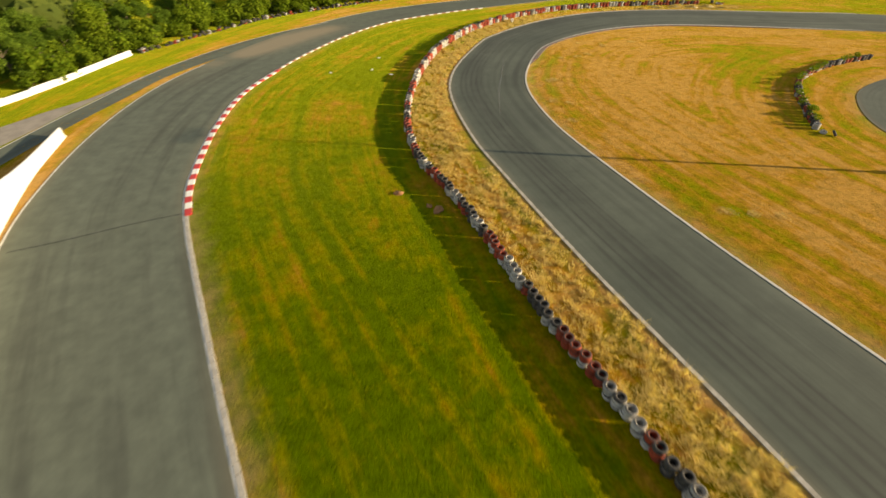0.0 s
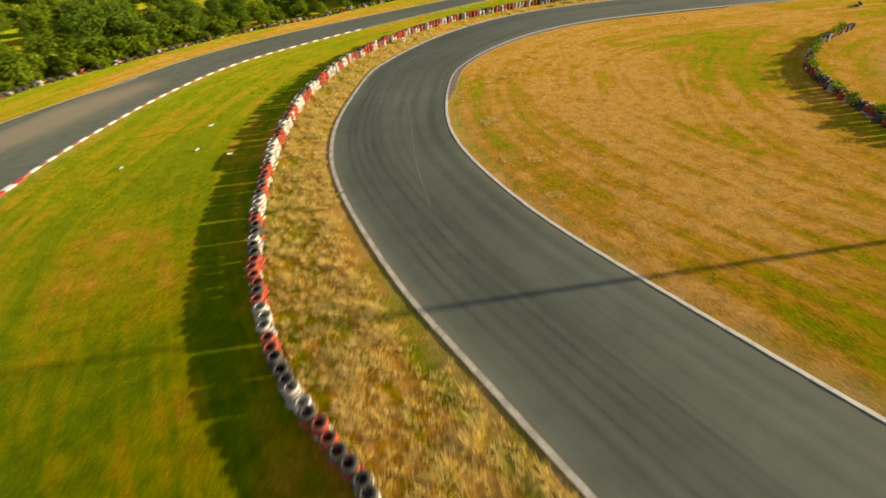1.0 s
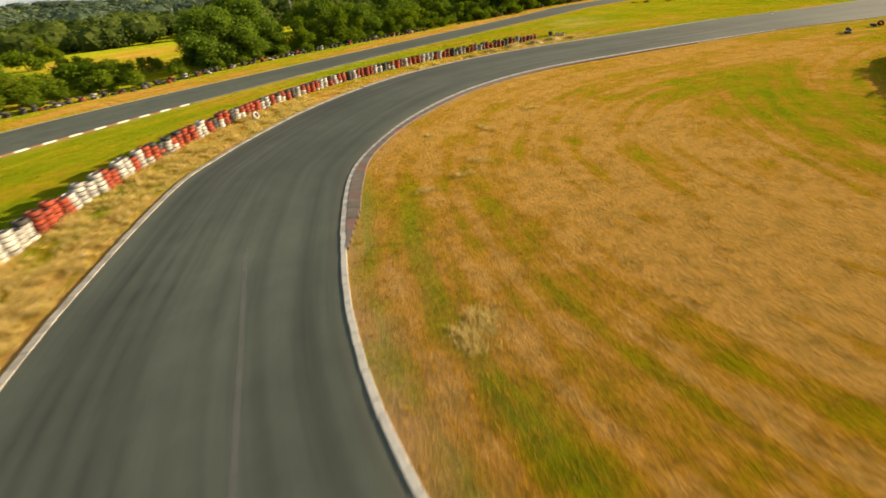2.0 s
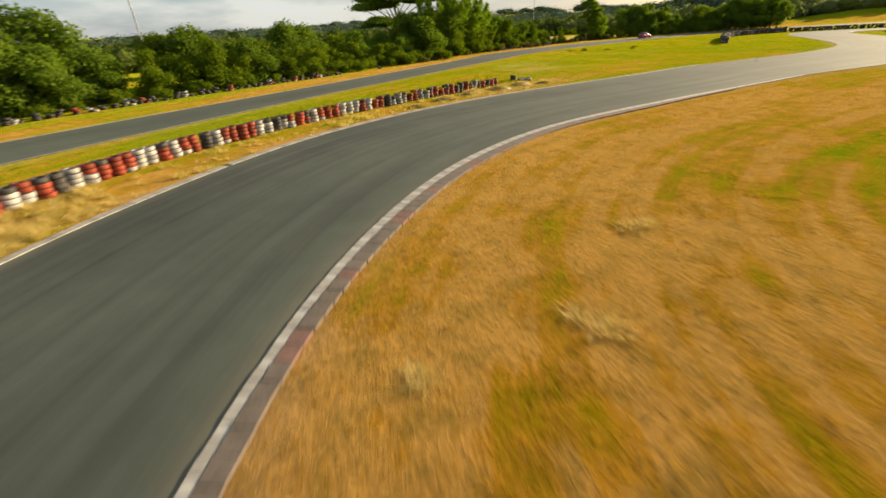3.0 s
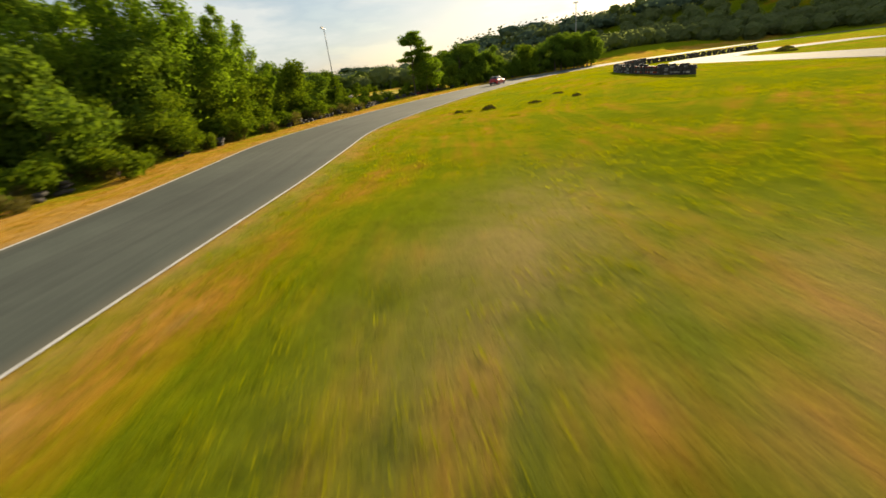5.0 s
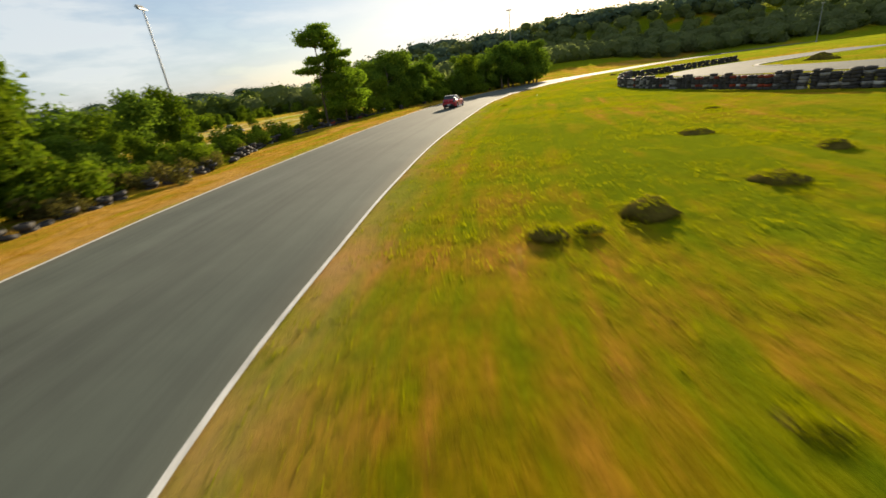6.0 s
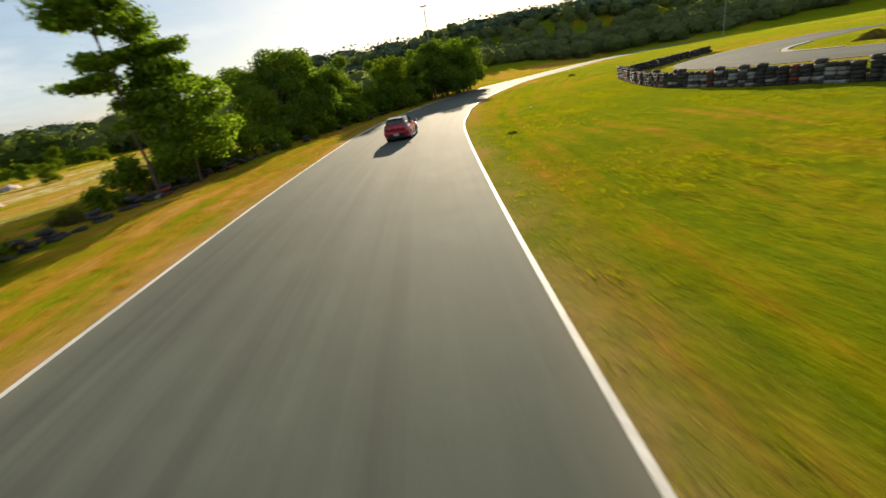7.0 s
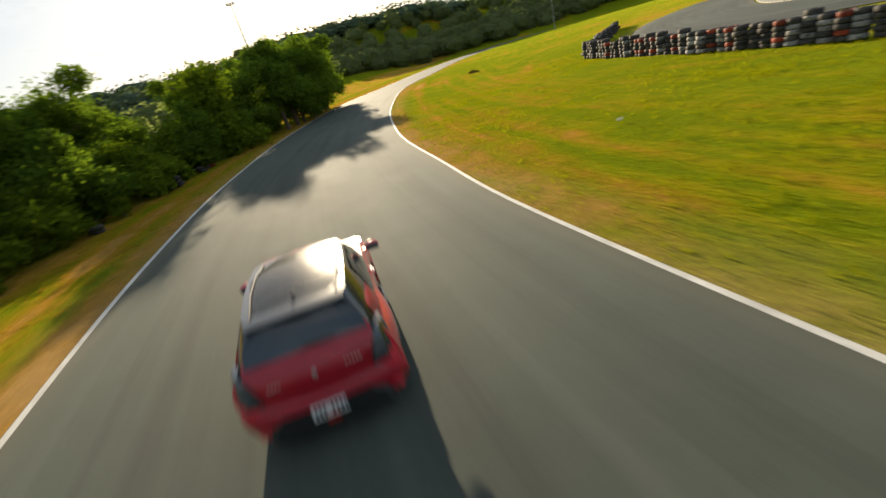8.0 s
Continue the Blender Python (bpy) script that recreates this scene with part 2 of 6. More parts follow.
def leaf_material(name, low, high, glow=0.45, through=(1.25, 1.3, 0.6)):
    """Leaves: a diffuse face and light that comes through."""
    m = bpy.data.materials.new(name)
    m.use_nodes = True
    n, l = m.node_tree.nodes, m.node_tree.links
    n.remove(n["Principled BSDF"])
    g = n.new("ShaderNodeNewGeometry")
    info = n.new("ShaderNodeObjectInfo")
    fac = sums(n, l, "ADD", sums(n, l, "MULTIPLY", g.outputs["Random Per Island"], 0.6), sums(n, l, "MULTIPLY", info.outputs["Random"], 0.2))
    fac = sums(n, l, "ADD", fac, sums(n, l, "MULTIPLY", noise_at(n, l, 0.5, 3.0), 0.3), True)
    col = ramp(n, l, fac, [(0.1, low), (0.9, high)])
    d, t, x = n.new("ShaderNodeBsdfDiffuse"), n.new("ShaderNodeBsdfTranslucent"), n.new("ShaderNodeMixShader")
    l.new(col, d.inputs["Color"])
    l.new(mixed(n, l, 1.0, col, through, "MULTIPLY"), t.inputs["Color"])
    x.inputs[0].default_value = glow
    l.new(d.outputs[0], x.inputs[1])
    l.new(t.outputs[0], x.inputs[2])
    l.new(x.outputs[0], n["Material Output"].inputs["Surface"])
    return m


def tyre_material(name, colour, cover):
    """Old rubber with worn paint on it; cover: how much paint is left."""
    m, n, l, b = material(name, 0.75, spec=0.3)
    info = n.new("ShaderNodeObjectInfo")
    obj = n.new("ShaderNodeTexCoord").outputs["Object"]
    geo = n.new("ShaderNodeNewGeometry").outputs["Position"]
    rubber = ramp(n, l, noise_at(n, l, 9.0, 4.0, 0.6, geo), [(0.3, (0.014, 0.013, 0.012)), (0.7, (0.05, 0.046, 0.04))])
    paint = mixed(n, l, info.outputs["Random"], tuple(c * 0.5 for c in colour), colour)
    paint = mixed(n, l, 0.5, paint, ramp(n, l, noise_at(n, l, 14.0, 4.0, 0.6, geo), [(0.3, (0.45, 0.42, 0.38)), (0.7, (1, 1, 1))]), "MULTIPLY")
    mask = ramp(n, l, noise_at(n, l, 5.0, 6.0, 0.7, geo), [(max(0.0, 0.62 - cover * 0.6), (0, 0, 0)), (0.70 - cover * 0.5, (1, 1, 1))])
    face = n.new("ShaderNodeSeparateXYZ")
    l.new(n.new("ShaderNodeNewGeometry").outputs["Normal"], face.inputs[0])
    tread = ramp(n, l, sums(n, l, "ABSOLUTE", face.outputs["Z"], 0.0), [(0.62, (1, 1, 1)), (0.86, (0.12,) * 3)])
    l.new(mixed(n, l, sums(n, l, "MULTIPLY", mask, tread), rubber, paint), b.inputs["Base Color"])
    bumped(n, l, b, noise_at(n, l, 30.0, 3.0, 0.6, obj), 0.3, 0.01)
    return m


ASPHALT, GROUND = asphalt_material(), ground_material()
WHITE_LINE = plain("worn_white_paint", (0.62, 0.60, 0.54), 0.7, vary=0.45, scale=1.6)
KERB_RED = plain("kerb_red_paint", (0.50, 0.035, 0.028), 0.6, vary=0.4, scale=2.5)
KERB_WHITE = plain("kerb_white_paint", (0.74, 0.72, 0.66), 0.6, vary=0.3, scale=2.5)
BLOCK = plain("pale_concrete_block", (0.385, 0.355, 0.305), 0.85, vary=0.4, scale=2.2, bump=0.3)
OLD_KERB = plain("weathered_kerb_concrete", (0.165, 0.128, 0.098), 0.85, vary=0.5, scale=1.4, bump=0.3)
TYRE_RED = tyre_material("red_painted_rubber", (0.37, 0.058, 0.023), 0.62)
TYRE_WHITE = tyre_material("white_painted_rubber", (0.54, 0.525, 0.49), 0.60)
TYRE_GREY = tyre_material("grimy_white_rubber", (0.38, 0.37, 0.35), 0.46)
TYRE_BLACK = tyre_material("bare_black_rubber", (0.10, 0.09, 0.08), 0.3)
HAY = plain("grey_hay", (0.50, 0.40, 0.21), 0.95, vary=0.5, scale=7.0, bump=0.9)
TURF = plain("earth_and_turf", (0.135, 0.105, 0.022), 0.95, spec=0.0, vary=0.6, scale=3.0, bump=0.8)
STONE = plain("pale_stone", (0.38, 0.33, 0.28), 0.9, vary=0.4, scale=5.0, bump=0.5)
CLAY = plain("brown_weathered_stone", (0.30, 0.155, 0.075), 0.95, spec=0.05, vary=0.5, scale=5.0, bump=0.6)
PAPER = plain("white_litter", (0.75, 0.75, 0.72), 0.7, vary=0.15)
WALL_WHITE = plain("white_painted_wall", (0.68, 0.67, 0.63), 0.7, vary=0.18, scale=0.8, bump=0.1)
BARK = plain("bark", (0.17, 0.125, 0.085), 0.95, vary=0.5, scale=5.0, bump=0.7)
LAMP_GLASS = plain("frosted_lamp_glass", (0.55, 0.57, 0.58), 0.15, spec=0.6, vary=0.1)
STEEL = plain("galvanised_steel", (0.26, 0.27, 0.27), 0.5, metal=0.4, vary=0.2)
LEAF = leaf_material("tree_leaves", (0.040, 0.083, 0.012), (0.155, 0.225, 0.028), 0.46)
LEAF_YOUNG = leaf_material("young_leaves", (0.055, 0.105, 0.012), (0.165, 0.235, 0.026), 0.50, (1.6, 1.7, 0.7))
# Blue-grey green for the skyline: distance haze mixed into the base colour.
LEAF_FOREST_HAZED = leaf_material("hazed_forest_leaves", (0.050, 0.078, 0.050), (0.095, 0.130, 0.078), 0.25, (1.0, 1.05, 0.8))
LEAF_LIGHT = leaf_material("bush_leaves", (0.050, 0.098, 0.007), (0.165, 0.215, 0.018), 0.38)
LEAF_SCRUB = leaf_material("scrub_leaves", (0.070, 0.058, 0.022), (0.165, 0.145, 0.040), 0.40)
LEAF_WOOD = leaf_material("wood_leaves", (0.055, 0.082, 0.020), (0.13, 0.165, 0.035), 0.5)
# Paler, more see-through green: haze over the rise is put into the leaf colour.
LEAF_HAZED = leaf_material("hazed_leaves", (0.105, 0.135, 0.055), (0.165, 0.190, 0.080), 0.55, (1.6, 1.65, 1.0))
BLADE_GREEN = leaf_material("green_grass", (0.125, 0.145, 0.002), (0.230, 0.225, 0.008), 0.62, (1.5, 1.5, 0.6))
BLADE_DRY = leaf_material("dry_grass", (0.28, 0.148, 0.012), (0.46, 0.262, 0.045), 0.4)
STRAW = leaf_material("straw", (0.44, 0.31, 0.085), (0.70, 0.55, 0.25), 0.42)

# ---------------------------------------------------------------- the plan of the circuit
# right edge of the long outer track and its width; left edge of the inner track and its width
OUTER = curve_pts([(2, -10, 11.3), (-8.2, 6.7, 11.3), (-13.7, 16.1, 11.4), (-19.4, 26.5, 11.5), (-21.6, 33.2, 11.6), (-23.1, 41.5, 11.6), (-23.5, 50, 11.3),
    (-22, 57.5, 11.0), (-19.3, 66.2, 10.4), (-14.8, 76, 9.6), (-8.2, 84.6, 9.0), (2.4, 91.5, 8.5), (12.4, 96.2, 7.9), (25, 101.4, 7.35), (36.6, 105.8, 6.95),
    (48.9, 109.8, 7.05), (59, 113.2, 7.0), (66, 115.4, 7.3), (74, 117.8, 7.7), (81, 120.2, 8.2), (87, 122.3, 8.6), (92, 123.4, 8.8), (97.5, 123.9, 8.9), (104, 124.3, 9.1), (115, 124.5, 9.1),
    (131, 123.9, 9.4), (145, 123.0, 9.4), (152.5, 121.9, 9.7), (163, 119.8, 9.7), (179, 114.5, 10.0), (202, 104.2, 10), (220, 91.5, 9.5), (246, 72.5, 9.5), (268, 52, 9.5), (288, 26, 9.5), (300, -5, 9.5)])
INNER = curve_pts([(22, -12, 9.6), (14.9, 6.5, 9.5), (9.6, 19.6, 9.2), (5.4, 31.3, 9.0), (3.1, 38.5, 8.9), (1.4, 47.5, 9.1), (1.2, 54, 9.3), (2.6, 61.2, 9.3), (6.35, 71.25, 9.35),
    (9, 75.2, 9.5), (12.2, 78.8, 9.6), (16.8, 83, 10), (23.05, 87.0, 10.3), (29.1, 89.45, 10.6), (36, 90.76, 10.66), (42, 90.98, 10.98), (48, 90.58, 11.38), (55.5, 89.45, 11.45),
    (64, 88.1, 11.9), (73, 87.0, 12.6), (82, 84.9, 13.5), (92, 82, 13.5), (102, 80.4, 13), (112, 80.6, 12.5), (123, 84.2, 12), (136, 90, 11.5), (150, 96.2, 11), (160, 97.4, 10.5), (169, 94, 10.3),
    (177, 86, 10.5), (184, 74, 11), (190, 58, 11)])
LOOP = curve_pts([(70, -12, 8), (61, 4, 8), (52, 20, 8), (45.5, 30, 8), (43.2, 39, 8), (46.5, 47, 8), (51.5, 51.5, 8), (58, 54, 8), (68, 54, 8), (82, 48, 8), (104, 34, 8), (125, 18, 8)])
TYRES = curve_pts([(10.6, 4.8), (9.9, 6.4), (7.6, 11.8), (5.0, 17.8), (3.0, 23.2), (0.6, 28.9), (-1.8, 33.6), (-3.2, 40), (-3.5, 46.5), (-2.95, 54), (-1.0, 64), (1.8, 71.4), (5.35, 77.4),
    (8.1, 80.7), (13, 85.8), (20.5, 90.6), (27, 93.0), (35, 94.7), (44, 95.5), (50, 95.9), (54.3, 96.1)], 0.1)
FAR_TYRES = curve_pts([(-47, 54), (-45, 64), (-43, 68.5), (-36, 81), (-31, 88), (-21, 96), (-14.5, 100.8), (-5, 105.7), (3, 108.5), (11, 113), (25, 118.6), (40, 122.5), (54, 126), (66, 129.5), (77, 133),
    (92, 137), (104, 137.8), (113, 138.4), (125, 141.3), (137, 141.2), (147, 139.8), (156, 136.6), (166, 133.8), (178, 130.2), (196, 124)], 0.1)
ROW_NEAR = curve_pts([(118.5, 98.3), (124, 101.1), (130, 103), (136, 104.8), (142, 106.2), (148, 106.7), (153.4, 105.8), (159.5, 104.2), (164, 102.7), (168, 101.2)], 0.1)
ROW_BACK = curve_pts([(168.6, 100.5), (174, 94), (181, 85.5), (188.5, 76.8)], 0.1)
ARC = curve_pts([(36.9, 39.6), (37.7, 41.6), (39.4, 45.5), (41.2, 49.2), (44.6, 53.6), (51, 58), (58.6, 61)], 0.1)
OUTER_L = shifted(OUTER, OUTER[:, 2])
INNER_R = shifted(INNER, -INNER[:, 2])
soft_k = np.exp(-0.5 * (np.arange(-9, 10) / 3.2) ** 2)
INNER_R[9:-9] = np.stack([np.convolve(INNER_R[:, k], soft_k / soft_k.sum(), "valid") for k in (0, 1)], 1)
SIDE = curve_pts([(-42, 10, 3), (-41.3, 24, 3), (-40.3, 34, 2.9), (-39.2, 42.5, 2.8), (-38, 48.9, 2.8), (-36.6, 56.3, 2.9), (-33.9, 63, 3.4), (-29.6, 70.5, 4.0), (-24.5, 77.5, 3.2), (-19, 83.5, 2)])


def bank(x, y):
    """Height of the land: level round the circuit, falling gently behind the outer hedge, with ridges far off."""
    x, y = np.asarray(x, float), np.asarray(y, float)
    beyond = np.clip((y - (118 + 0.14 * np.clip(x, 0, 160)) - 30) / 60, 0, 1)
    z = -1.6 * beyond**2 * (3 - 2 * beyond)
    e = np.clip((0.6 * x + 0.8 * y - 226) / 34, 0, 1)
    z = z + 4.2 * e * e * (3 - 2 * e) * np.clip((135 - y) / 30, 0, 1)
    h = np.clip((x - 312 - 0.2 * np.clip(y - 60, -200, 250)) / 120, 0, 1)
    z = z + 22.0 * h * h * (3 - 2 * h) * np.clip((300 - y) / 90, 0, 1)
    far = np.clip((np.hypot(x - 60, y - 70) - 330) / 900, 0, 1)
    z = z + far * (14 + 16 * np.sin(x * 0.0031 + 1.0) * np.cos(y * 0.0027) + 9 * np.sin(x * 0.009 + y * 0.007))
    return z


def build_ground():
    def axis(lo, hi):
        core = np.arange(lo, hi + 0.1, 1.15)
        out = np.cumsum(np.geomspace(1.5, 420, 26))
        return np.r_[lo - out[::-1], core, hi + out]

    xs, ys = axis(-75, 305), axis(-25, 175)
    gx, gy = np.meshgrid(xs, ys)
    xy = np.stack([gx.ravel(), gy.ravel()], 1)
    n = len(xy)
    near = (np.abs(xy[:, 0] - 80) < 165) & (np.abs(xy[:, 1] - 75) < 110)
    z = bank(xy[:, 0], xy[:, 1])
    rough = np.array([noise.fractal((x * 0.35, y * 0.35, 0.0), 0.8, 2.0, 3) for x, y in xy[near]]) * 0.05
    dist = {}
    for key, line in (("or", OUTER), ("ol", OUTER_L), ("il", INNER), ("ir", INNER_R), ("ty", TYRES[::8]), ("ft", FAR_TYRES[::8]), ("lp", LOOP)):
        d = np.full(n, 99.0)
        d[near] = far_from(xy[near], line)
        dist[key] = d
    edge = np.minimum.reduce([dist["or"], dist["ol"], dist["il"], dist["ir"], dist["lp"]])
    zz = np.zeros(n)
    swell = np.array([noise.fractal((x * 0.14, y * 0.14, 5.0), 0.9, 2.0, 3) for x, y in xy[near]]) * 0.16 * (xy[near][:, 0] > 62)
    swell *= np.clip((dist["or"] + dist["ol"] - 11)[near] / 4, 0, 1) * np.clip((dist["il"] + dist["ir"] - 14)[near] / 4, 0, 1) * np.clip((dist["lp"] - 9)[near] / 4, 0, 1)
    rough *= np.clip((dist["or"] + dist["ol"] - 11)[near] / 3, 0, 1) * np.clip((dist["il"] + dist["ir"] - 13)[near] / 3, 0, 1)
    zz[near] = (rough + swell) * np.clip((edge[near] - 0.8) / 3, 0, 1)
    z = z + zz - 0.03
    x, y = xy.T
    dry = np.full(n, 0.20)
    inside = (dist["ir"] < 60) & (x > 8) & (x < 100) & (y < 82) & (dist["ir"] < dist["il"])
    dry[inside] = (0.85 - 0.12 * np.clip((x - 34) / 14, 0, 1) - 0.33 * np.clip((x - 60) / 30, 0, 1))[inside]
    between = (dist["or"] < 40) & (dist["or"] < dist["ol"]) & (x < 70) & (dist["il"] < dist["ir"])
    dry[between] = (0.16 + 0.05 * np.clip((x - 40) / 15, 0, 1))[between]
    clearing = ((x + 1) / 15) ** 2 + ((y - 162) / 28) ** 2 < 1
    dry[clearing] = 0.50
    late = (x >= 56) & (y > 80) & (y < 126)
    dry[late] = (0.12 + 0.16 * np.clip((92 - x) / 18, 0, 1))[late]
    strip = (dist["il"] < 8) & (dist["ty"] < 8) & (dist["il"] < dist["ir"]) & (dist["il"] + dist["ty"] < 8.5)
    strip[strip] = right_side(xy[strip], TYRES[::5])
    dry[strip] = (0.74 - 0.20 * np.clip((x - 18) / 14, 0, 1) * np.clip((47 - x) / 5, 0, 1))[strip]
    verge = (dist["ol"] < dist["or"]) & (dist["ol"] < 5.5)
    dry[verge] = np.where(x > 118, 0.60, 0.74)[verge]
    hedge = (dist["ol"] < dist["or"]) & (dist["ol"] >= 5.5) & (dist["ol"] < 60)
    dry[hedge & ~clearing] = 0.14
    dry[hedge & (x > 97) & (x < 152)] = 0.40
    dry[hedge & (x > 95) & (dist["ol"] > 8)] = 0.52
    rim = (dist["or"] < dist["ol"]) & (x > 60)
    dry = np.where(rim, dry + 0.38 * np.exp(-((dist["or"] / 3.8) ** 2)), dry)
    dry[(0.6 * x + 0.8 * y > 224) & (0.6 * x + 0.8 * y < 242) & (x > 212) & (y < 118)] = 1.0
    dry += 0.75 * np.exp(-(((x - 51) / 9) ** 2 + ((y - 93.4) / 1.7) ** 2))
    soil = np.exp(-((edge / 0.9) ** 2)) * 0.8
    soil += np.exp(-(((x - 69) / 6) ** 2 + ((y - 107.5) / 2.2) ** 2)) * 0.8 + np.exp(-(((x - 65) / 5) ** 2 + ((y - 101.6) / 2.4) ** 2)) * 0.8 + np.exp(-(((x - 12) / 5) ** 2 + ((y - 56) / 7) ** 2)) * 0.2
    stony = np.zeros(n)
    for px, py, rx, ry in ((150, 160, 22, 2.2), (136, 168, 26, 2.0), (128, 153, 10, 1.8), (160, 150, 12, 2.0), (170, 168, 20, 1.6), (145, 176, 24, 2.0)):
        stony += np.exp(-(((x - px) / rx) ** 2 + ((y - py + 0.18 * (x - px)) / ry) ** 2))
    nx, ny = len(xs), len(ys)
    dry[np.hypot(x - 90, y - 80) > 150] -= 0.30
    soft = dry.reshape(ny, nx)
    for _ in range(2):
        soft = np.pad(soft, 1, mode="edge")
        soft = sum(soft[a : a + ny, b : b + nx] for a in range(3) for b in range(3)) / 9
    dry = soft.ravel()
    i = np.arange((ny - 1) * (nx - 1))
    r, c = i // (nx - 1), i % (nx - 1)
    a = r * nx + c
    ob = mesh_obj("ground", np.c_[xy, z], np.stack([a, a + 1, a + nx + 1, a + nx], 1), GROUND, True)
    for key, val in (("dry", dry), ("soil", np.clip(soil, 0, 1)), ("stony", np.clip(stony, 0, 1))):
        ob.data.attributes.new(key, "FLOAT", "POINT").data.foreach_set("value", val.astype(np.float32))
    runs = np.stack([edge, (x + y) * 0.7, np.zeros(n)], 1)
    ob.data.attributes.new("mow", "FLOAT_VECTOR", "POINT").data.foreach_set("vector", runs.astype(np.float32).ravel())
    return tagged(ob, "rough mown grass, green between the tracks and scorched orange inside the bend", "ground", kind="structure")


def build_road(name, left, right, label, z=0.012, lanes=(), dusty=(), pale_base=0.0, stains=()):
    """Asphalt between two edges, seven strips wide, with rubbered driving lines and dusty edges."""
    k = 57
    n = len(left)
    u = np.linspace(0, 1, k)
    v = left[:, None, :2] * (1 - u[None, :, None]) + right[:, None, :2] * u[None, :, None]
    zz = np.full((n, k), z)
    s = np.arange(n)
    wear = np.zeros((n, k))
    for centre, swing, wide, amount in lanes:
        wear += amount * np.exp(-(((u[None, :] - centre - swing * np.sin(s / 23.0)[:, None]) / wide) ** 2))
    dust = np.clip(np.exp(-(((u - 0.0) / 0.05) ** 2)) + np.exp(-(((u - 1.0) / 0.05) ** 2)), 0, 1)[None, :] * (0.16 + 0.12 * np.sin(s / 7.0)[:, None])
    i = np.arange((n - 1) * (k - 1))
    r, c = i // (k - 1), i % (k - 1)
    a = r * k + c
    ob = mesh_obj(name, np.c_[v.reshape(-1, 2), zz.ravel()], np.stack([a, a + k, a + k + 1, a + 1], 1), ASPHALT)
    for px, py, turn, long, wide, amount in stains:
        dx, dy, c_, s_ = v[:, :, 0] - px, v[:, :, 1] - py, math.cos(radians(turn)), math.sin(radians(turn))
        wear = wear + amount * np.exp(-(((dx * c_ + dy * s_) / long) ** 2) - ((dy * c_ - dx * s_) / wide) ** 2)
    for px, py, rr, amount in dusty:
        dust = dust + amount * np.exp(-(((v[:, :, 0] - px) ** 2 + (v[:, :, 1] - py) ** 2) / rr**2))
    for key, val in (("wear", np.clip(wear, 0, 0.75)), ("dust", np.clip(dust, 0, 0.72))):
        ob.data.attributes.new(key, "FLOAT", "POINT").data.foreach_set("value", val.astype(np.float32).ravel())
    # full below x = -15, fading to almost none by x = 30
    ob.data.attributes.new("pale_base", "FLOAT", "POINT").data.foreach_set("value", (pale_base * np.clip((30 - v[:, :, 0]) / 45, 0.03, 1)).astype(np.float32).ravel())
    width = np.linalg.norm(left[:, :2] - right[:, :2], axis=1)
    along = np.stack([u[None, :] * width[:, None], np.repeat(s[:, None] * 1.0, k, 1), np.full((n, k), z * 900)], 2)
    ob.data.attributes.new("run", "FLOAT_VECTOR", "POINT").data.foreach_set("vector", along.astype(np.float32).ravel())
    return tagged(ob, label, "road", kind="structure")


def build_line(name, line, inner, width, label, mat, z=0.018):
    """A painted line along an edge, lying inwards of it."""
    a, b = shifted(line, inner), shifted(line, inner + width)
    n = len(a)
    v = np.r_[np.c_[a, np.full(n, z)], np.c_[b, np.full(n, z)]]
    f = [(i, i + 1, n + i + 1, n + i) for i in range(n - 1)]
    return tagged(mesh_obj(name, v, f, mat), label, "road marking", kind="structure")


build_ground()
build_road("road", OUTER_L, OUTER, "grey asphalt race track with rubbered lines and white edges", 0.014, ((0.36, 0.12, 0.018, 0.42), (0.55, 0.12, 0.02, 0.38), (0.45, 0.10, 0.09, 0.22), (0.70, 0.08, 0.03, 0.25)),
    ((-28.4, 65.8, 1.8, 0.9), (-26.8, 68.2, 2.4, 0.9), (-25.2, 71.2, 2.5, 0.8), (-23.6, 73.9, 2.7, 0.9), (-21.0, 77.0, 2.5, 0.8), (-18.6, 79.6, 2.2, 0.6), (-31.0, 61.5, 1.6, 0.4), (-34.5, 57, 4.5, 0.15)), 0.62,
    ((-25.2, 19.9, 118, 1.8, 0.35, 0.7), (-23.3, 22.2, 118, 1.4, 0.5, 0.55), (-17.8, 18.2, 118, 3.5, 0.4, 0.4), (-19.5, 12.5, 120, 9.0, 0.5, 0.35), (-14.5, 9.0, 120, 10.0, 0.6, 0.3), (-29.5, 45, 100, 7.0, 0.5, 0.3)))
build_road("road", INNER, INNER_R, "dark asphalt bend with curved tyre marks and pale block edges", 0.012,
    ((0.14, 0.05, 0.014, 0.5), (0.20, 0.07, 0.010, 0.6), (0.27, 0.08, 0.016, 0.45), (0.33, 0.09, 0.009, 0.6), (0.40, 0.1, 0.012, 0.5), (0.30, 0.08, 0.12, 0.30), (0.58, 0.08, 0.02, 0.3), (0.72, 0.06, 0.02, 0.35), (0.85, 0.03, 0.03, 0.3)))
build_road("road", LOOP, shifted(LOOP, -LOOP[:, 2]), "asphalt loop behind an overgrown tyre wall", 0.010)
build_road("road", shifted(SIDE, SIDE[:, 2] / 2), shifted(SIDE, -SIDE[:, 2] / 2), "narrow asphalt pit lane beside the main track", 0.008, pale_base=0.6)
build_line("trim", OUTER, -0.04, 0.105, "worn white edge line", WHITE_LINE)
joins = [int(np.hypot(OUTER_L[:, 0] - x, OUTER_L[:, 1] - y).argmin()) for x, y in ((-31.5, 62), (-20, 83.5))]
build_line("trim", OUTER_L[: joins[0]], -0.16, 0.14, "worn white edge line", WHITE_LINE)
